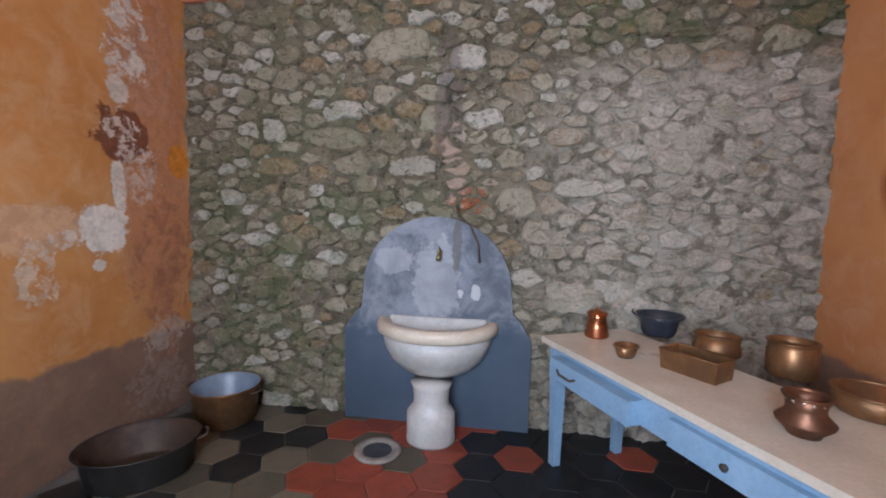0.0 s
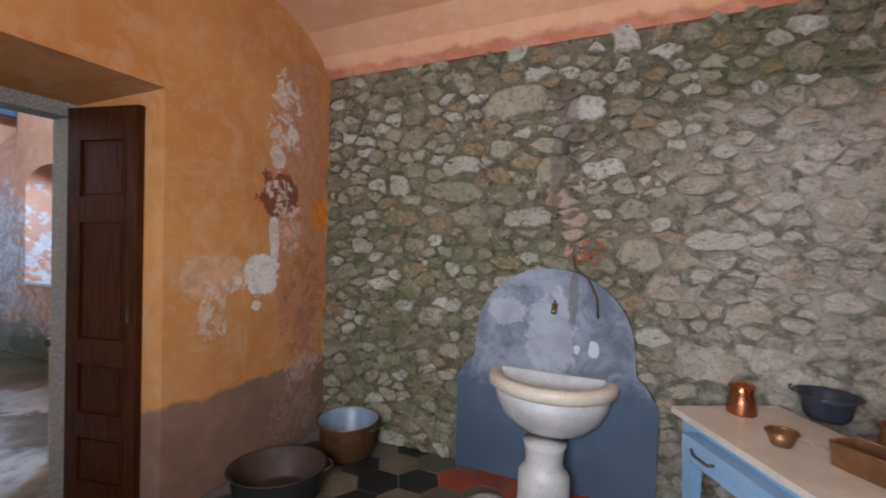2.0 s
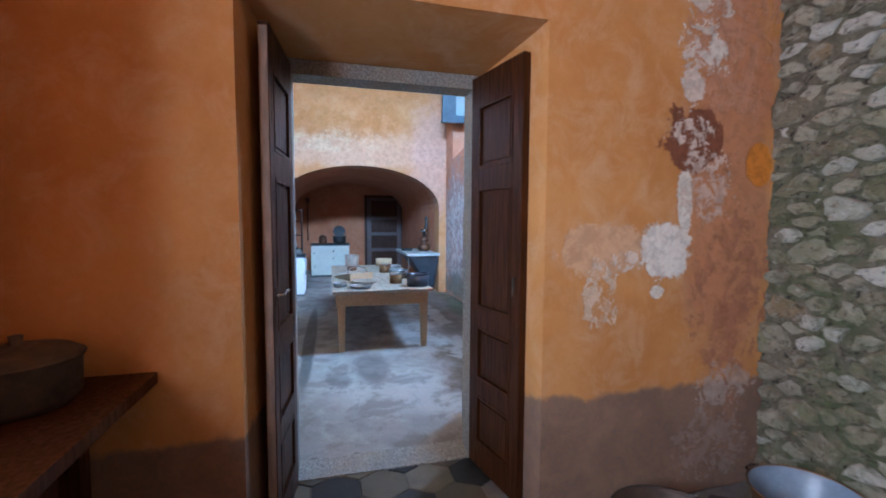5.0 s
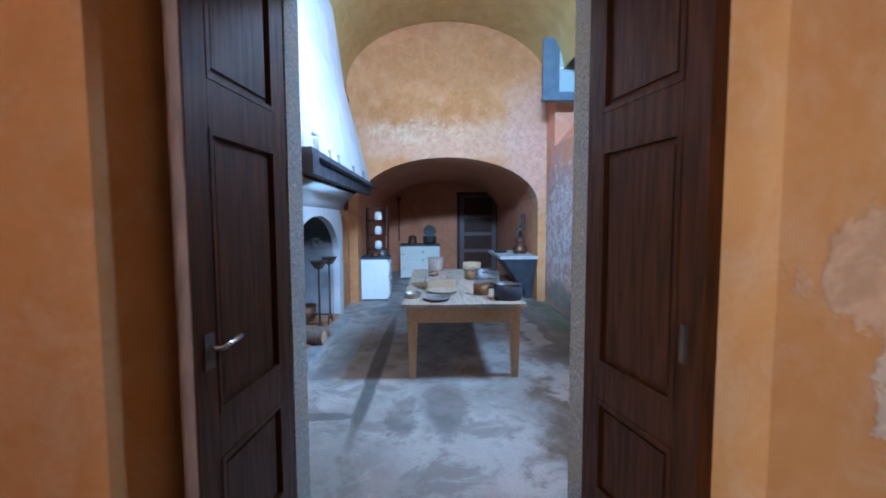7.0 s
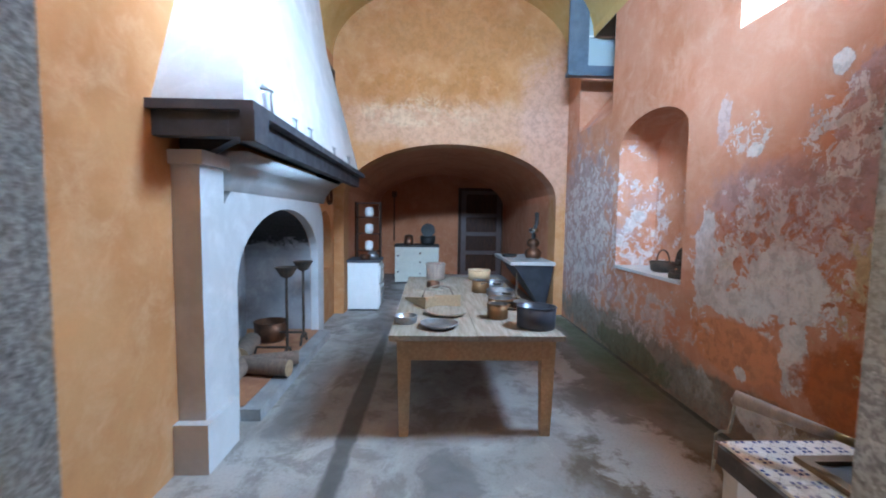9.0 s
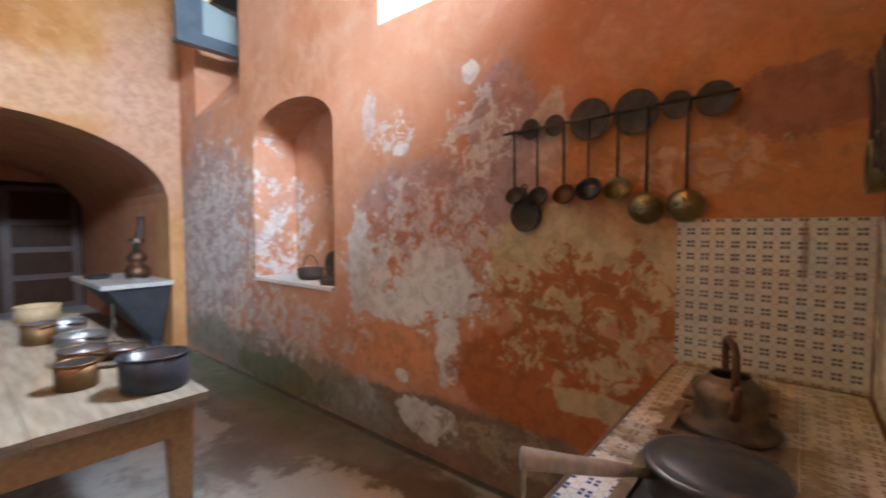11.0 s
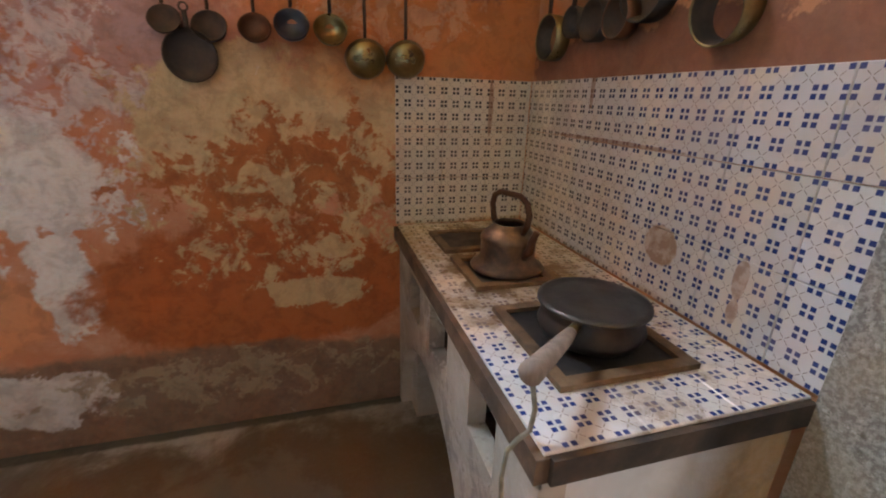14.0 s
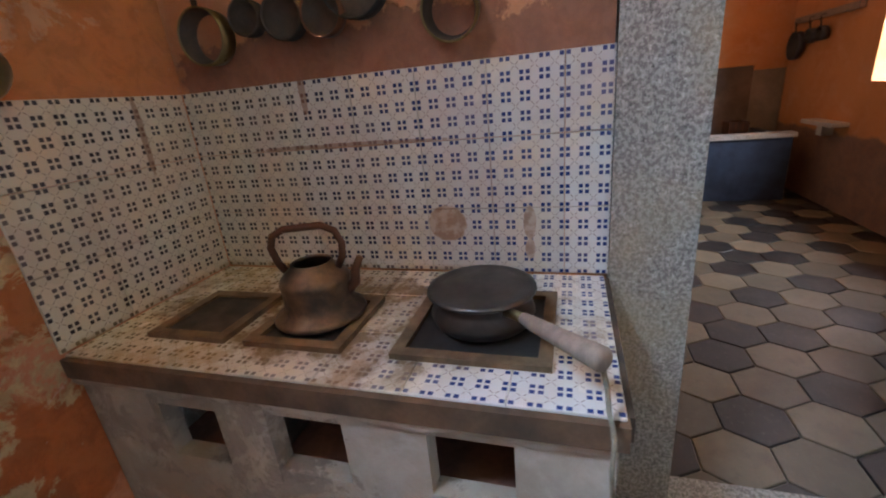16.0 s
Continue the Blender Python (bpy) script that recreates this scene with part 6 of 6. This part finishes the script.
M_HEX = hex_material()
HR, HF = 0.16, 0.277
bm = bmesh.new()
lo = [bm.verts.new((0.1565 * math.cos(radians(60 * i)), 0.1565 * math.sin(radians(60 * i)), -0.012)) for i in range(6)]
mi = [bm.verts.new((v.co.x, v.co.y, -0.003)) for v in lo]
hi = [bm.verts.new((v.co.x * 0.975, v.co.y * 0.975, 0.0)) for v in lo]
for a, b in ((lo, mi), (mi, hi)):
    for i in range(6):
        bm.faces.new((a[i], a[(i + 1) % 6], b[(i + 1) % 6], b[i]))
bm.faces.new(hi)
hex_me = bpy.data.meshes.new("hexagon_tile")
bm.to_mesh(hex_me)
bm.free()
hex_me.materials.append(M_HEX)
hexes = thing("floor_scullery_tiles", "black, grey and red hexagonal cement floor tiles", "floor", kind="structure")
rnd = random.Random(5)
BLACK_TILE, TAN_TILE, GREY_TILE, RED_TILE = (0.012, 0.013, 0.015), (0.155, 0.132, 0.09), (0.105, 0.09, 0.062), (0.26, 0.055, 0.028)
for q in range(-7, 15):
    for r in range(-20, 12):
        x, y = -1.06 + 0.24 * q, 2.46 + HF * (r + q * 0.5)
        if not (RX0 - 0.80 < x < RX1 + 0.1 and RY0 - 0.1 < y < RY1 + 0.1) or (x < RX0 + 0.05 and not 0.5 < y < 1.75):
            continue
        o = new("hexagon_tile", hex_me)
        o.parent = hexes
        o.location = (x, y, rnd.uniform(-0.0015, 0.0015))
        o.rotation_euler = (rnd.uniform(-0.004, 0.004), rnd.uniform(-0.004, 0.004), rnd.choice((0, 1, 2, 3, 4, 5)) * math.pi / 3)
        kind = (q - r) % 3
        c = BLACK_TILE if kind == 0 or kind == 2 and rnd.random() < 0.22 else TAN_TILE if kind == 1 else GREY_TILE
        if y > 2.2 and -0.70 < x < 0.16:
            c = RED_TILE if rnd.random() < 0.7 else GREY_TILE
        elif y > 1.6 and x >= 0.16:
            c = BLACK_TILE if rnd.random() < 0.93 else RED_TILE
        s = rnd.uniform(0.8, 1.15)
        o.color = (c[0] * s, c[1] * s, c[2] * s, 1)


def stone_material():
    k = Nodes("rubble_limestone", 0.92)
    r = k.math("FRACT", k.math("ADD", k.chance(), k.island()))
    r2, r3 = k.math("FRACT", k.math("MULTIPLY", r, 7.13)), k.math("FRACT", k.math("MULTIPLY", r, 17.7))
    n, f = k.noise(8, 9, 0.72), k.noise(42, 6, 0.7)
    col = k.mix(k.ramp(r, 0.05, 0.95), (0.245, 0.205, 0.13), (0.46, 0.41, 0.30))
    col = k.mix(k.ramp(r2, 0.72, 0.80), col, (0.60, 0.565, 0.485))
    col = k.mix(k.ramp(r3, 0.80, 0.86), col, (0.32, 0.225, 0.12))
    col = k.mix(k.ramp(n, 0.48, 0.68, 0.0, 0.4), col, (0.26, 0.215, 0.15))
    col = k.mix(k.ramp(k.noise(17, 8, 0.75, dist=0.6), 0.50, 0.60, 0.0, 0.6), col, (0.45, 0.405, 0.32))
    col = k.mix(k.ramp(k.noise(26, 8, 0.78), 0.52, 0.62, 0.0, 0.75), col, (0.085, 0.068, 0.042))
    # Lime smears, whitened further to put that end's brighter light into the colour.
    lime = k.math("MULTIPLY", k.ramp(k.axis(0), 0.3, 1.3), k.math("MULTIPLY", k.ramp(k.axis(2), 2.7, 2.35), k.ramp(k.noise(4, 8, 0.72), 0.36, 0.55, 0.15, 0.8)))
    col = k.mix(lime, col, k.mix(k.ramp(f, 0.4, 0.7), (0.68, 0.625, 0.54), (0.43, 0.375, 0.30)))
    col = k.mix(moss_factor(k, 0.6), col, (0.14, 0.165, 0.07))
    col = k.mix(k.math("MULTIPLY", k.patch(0, 0.22, 1.63, 0.14, 0.10, 0.5, 8), 0.8), col, (0.36, 0.11, 0.04))
    col = k.mix(k.math("MULTIPLY", k.patch(0, 0.08, 2.3, 0.10, 0.6, 0.6, 6), 0.6), col, (0.15, 0.11, 0.10))
    col = k.mix(k.math("MULTIPLY", k.patch(0, 0.12, 1.85, 0.10, 0.25, 0.7, 8), 0.6), col, (0.62, 0.46, 0.36))
    return k.done(col, k.math("ADD", n, k.math("MULTIPLY", f, 0.8)), 1.0, 0.035)


M_STONE = stone_material()


# large stones that stand out in the wall: centre along it, height, half width, half height
LARGE_STONES = [(-0.29, 2.71, 0.25, 0.12), (0.19, 2.61, 0.14, 0.10), (-1.12, 2.68, 0.11, 0.07), (-1.32, 2.96, 0.22, 0.06), (-0.70, 2.27, 0.17, 0.08), (-1.11, 2.26, 0.10, 0.07), (-0.02, 2.20, 0.12, 0.11),
                (0.32, 2.20, 0.14, 0.07), (-0.77, 2.07, 0.25, 0.09), (-1.22, 1.87, 0.20, 0.07), (-0.19, 1.87, 0.19, 0.07), (-0.94, 1.09, 0.10, 0.10), (-1.27, 1.07, 0.15, 0.06), (1.52, 2.56, 0.11, 0.10), (1.81, 2.53, 0.16, 0.08),
                (1.67, 2.71, 0.19, 0.03), (1.37, 2.78, 0.09, 0.08), (1.56, 1.90, 0.14, 0.10), (0.56, 1.63, 0.16, 0.12), (1.71, 2.05, 0.10, 0.10), (0.87, 2.06, 0.14, 0.07), (0.70, 1.42, 0.11, 0.10), (0.95, 0.97, 0.19, 0.13), (0.97, 1.72, 0.19, 0.07)]


def rubble(width, height, seed):
    """Cells of an uneven power diagram, wider than tall, round the large stones: (centre, corner list)."""
    g = random.Random(seed)
    pts = [(x - RX0 - 0.02, z - 0.02, math.sqrt(a / 1.65 * c)) for x, z, a, c in LARGE_STONES]
    tries = 0
    while tries < 6000 and len(pts) < 760:
        tries += 1
        u, w = g.uniform(0, width), g.uniform(0, height)
        r = 0.036 + 0.055 * g.random() ** 2.4
        if tries > 2500:
            r = 0.030 + 0.024 * g.random()
        if any(((u - p[0]) / (s[2] + 0.045)) ** 2 + ((w - p[1]) / (s[3] + 0.03)) ** 2 < 1 for p, s in zip(pts, LARGE_STONES)):
            continue
        if all(((u - p[0]) / 1.65) ** 2 + (w - p[1]) ** 2 > (0.84 * (r + p[2])) ** 2 for p in pts[len(LARGE_STONES):]):
            pts.append((u, w, r))
    P = np.array(pts)
    P[:, 0] /= 1.65
    cells = []
    for (x, z, a, c), p in zip(LARGE_STONES, pts):
        ring = []
        m = g.choice((8, 9, 10))
        for i in range(m):
            t = (i + g.uniform(-0.25, 0.25)) * math.tau / m
            e = 0.55 + 0.12 * g.random()
            ring.append((a * g.uniform(0.92, 1.14) * math.copysign(abs(math.cos(t)) ** e, math.cos(t)), c * g.uniform(0.92, 1.14) * math.copysign(abs(math.sin(t)) ** e, math.sin(t))))
        cells.append((p[0], p[1], ring, 0.2))
    for i in range(len(LARGE_STONES), len(P)):
        cx, cz, r = P[i]
        poly = [(-0.3 + cx, -0.3 + cz), (0.3 + cx, -0.3 + cz), (0.3 + cx, 0.3 + cz), (-0.3 + cx, 0.3 + cz)]
        d = np.hypot(P[:, 0] - cx, P[:, 1] - cz)
        for j in np.argsort(d)[1:22]:
            dx, dz, dd = P[j, 0] - cx, P[j, 1] - cz, d[j]
            lim = (dd * dd + r * r - P[j, 2] ** 2) / (2 * dd)
            nx, nz = dx / dd, dz / dd
            out = []
            for a, b in zip(poly, poly[1:] + poly[:1]):
                sa, sb = (a[0] - cx) * nx + (a[1] - cz) * nz - lim, (b[0] - cx) * nx + (b[1] - cz) * nz - lim
                if sa <= 0:
                    out.append(a)
                if sa * sb < 0:
                    t = sa / (sa - sb)
                    out.append((a[0] + t * (b[0] - a[0]), a[1] + t * (b[1] - a[1])))
            poly = out
            if len(poly) < 3:
                break
        if len(poly) >= 3:
            lim = r * 1.7
            lean = g.uniform(-0.35, 0.35)
            ring = []
            for a in poly:
                ex, ez = a[0] - cx, a[1] - cz
                q = min(1.0, lim / max(math.hypot(ex, ez), 1e-6))
                ring.append((ex * q * 1.65, ez * q + lean * ex * q * 0.5))
            cells.append((cx * 1.65, cz, ring, r))
    return cells


stones = thing("stone_wall_face", "rough rubble limestone wall with mossy mortar joints", "wall", kind="structure")
rest = bmesh.new()
count = 0
gr_ = random.Random(11)
# lumpy mortar that rides over the edges of some stones
mortar = bmesh.new()
NXM, NZM = 170, 118
rows_ = []
for iz in range(NZM + 1):
    line = []
    for ix in range(NXM + 1):
        mx, mz = RX0 + (RX1 - RX0) * ix / NXM, 3.088 * iz / NZM
        p = Vector((mx, 0.0, mz))
        lump = -0.001 + 0.016 * noise.noise(p * 2.6) + 0.036 * noise.noise(p * 7.0 + Vector((5, 2, 1))) + 0.022 * noise.noise(p * 22.0)
        fade = 0.35 if abs(mx - 0.01) < 0.66 and mz < 1.40 else 1.0
        line.append(mortar.verts.new((mx, RY1 + 0.004 - (0.005 if mx < 0.6 else 0.008) - fade * max(-0.016, min(lump, 0.026)), mz)))
    rows_.append(line)
for iz in range(NZM):
    for ix in range(NXM):
        mortar.faces.new((rows_[iz][ix], rows_[iz][ix + 1], rows_[iz + 1][ix + 1], rows_[iz + 1][ix]))
part("mortar", mortar, M_MORTAR, stones, "lumpy mossy lime mortar", True)
for cx, cz, ring, r in rubble(4.42, 3.06, 3):
    x, z = RX0 + 0.02 + cx, 0.02 + cz
    if -0.66 < x < 0.68 and z < 0.8 or abs(x - 0.01) < 0.5 and z < 1.35:
        continue
    cut = []
    for a, b in zip(ring, ring[1:] + ring[:1]):
        if math.hypot(b[0] - a[0], b[1] - a[1]) < 0.02:
            cut.append(((a[0] + b[0]) / 2, (a[1] + b[1]) / 2))
            continue
        e = gr_.uniform(0.06, 0.2)
        cut.append((a[0] + (b[0] - a[0]) * e, a[1] + (b[1] - a[1]) * e))
        cut.append(((a[0] + b[0]) / 2 + gr_.uniform(-1, 1) * 0.15 * (b[1] - a[1]), (a[1] + b[1]) / 2 + gr_.uniform(-1, 1) * 0.15 * (a[0] - b[0])))
    if len(cut) < 4:
        continue
    own = count < 300 and (r > 0.15 or -1.98 < x < 0.9 and r > 0.045)
    bm = bmesh.new() if own else rest
    k = gr_.uniform(0.92, 1.0) if r > 0.15 else gr_.uniform(0.74, 1.0)
    deep, lean, tilt = gr_.uniform(0.024, 0.038) if r > 0.15 else gr_.uniform(0.010, 0.040), gr_.uniform(-0.2, 0.2), gr_.uniform(-0.2, 0.2)
    o = (0, 0, 0) if own else (x, RY1, z)
    jig = [(1 + gr_.uniform(-0.14, 0.06)) for _ in cut]

    def lay(f, y, rough):
        return [bm.verts.new((o[0] + min(max(p[0] * f * k * j, RX0 + 0.004 - x), RX1 - 0.004 - x), o[1] + y + (0 if y > 0.03 else p[0] * lean * 0.35 + p[1] * tilt * 0.35 + gr_.uniform(-rough, rough)), o[2] + p[1] * f * k * j)) for p, j in zip(cut, jig)]

    l0, l1, l2, l3 = lay(1.0, 0.045, 0), lay(0.98, -deep * 0.3, 0.004), lay(0.84, -deep * 0.9, 0.006), lay(0.42, -deep, 0.009)
    n = len(cut)
    for a, b in ((l0, l1), (l1, l2), (l2, l3)):
        for i in range(n):
            bm.faces.new((a[i], a[(i + 1) % n], b[(i + 1) % n], b[i]))
    mid = bm.verts.new((o[0], o[1] - deep + gr_.uniform(-0.006, 0.006), o[2]))
    for i in range(n):
        bm.faces.new((l3[i], l3[(i + 1) % n], mid))
    if own:
        me = bpy.data.meshes.new("stone")
        bmesh.ops.recalc_face_normals(bm, faces=bm.faces)
        bm.to_mesh(me)
        bm.free()
        me.materials.append(M_STONE)
        s = new("stone", me)
        s.parent = stones
        s.location = (x, RY1, z)
        count += 1
for _ in range(900):
    x, z, r = gr_.uniform(RX0 + 0.05, RX1 - 0.05), gr_.uniform(0.03, 3.04), gr_.uniform(0.014, 0.034)
    if -0.66 < x < 0.68 and z < 0.8 or abs(x - 0.01) < 0.5 and z < 1.35:
        continue
    n, turn = gr_.choice((5, 6, 7)), gr_.uniform(0, 3)
    pts = [(gr_.uniform(0.75, 1.15) * r * 1.7 * math.cos(turn + i * math.tau / n), gr_.uniform(0.7, 1.1) * r * math.sin(turn + i * math.tau / n)) for i in range(n)]
    front = gr_.uniform(-0.004, 0.010)
    l0 = [rest.verts.new((x + p[0], RY1 + 0.03, z + p[1])) for p in pts]
    l1 = [rest.verts.new((x + p[0] * 0.85, RY1 + front + gr_.uniform(0, 0.004), z + p[1] * 0.85)) for p in pts]
    for i in range(n):
        rest.faces.new((l0[i], l0[(i + 1) % n], l1[(i + 1) % n], l1[i]))
    rest.faces.new(l1)
me = bpy.data.meshes.new("stones")
bmesh.ops.recalc_face_normals(rest, faces=rest.faces)
rest.to_mesh(me)
rest.free()
me.materials.append(M_STONE)
tagged(new("small_stones", me), "smaller rubble stones bedded in the wall", kind="stuff").parent = stones
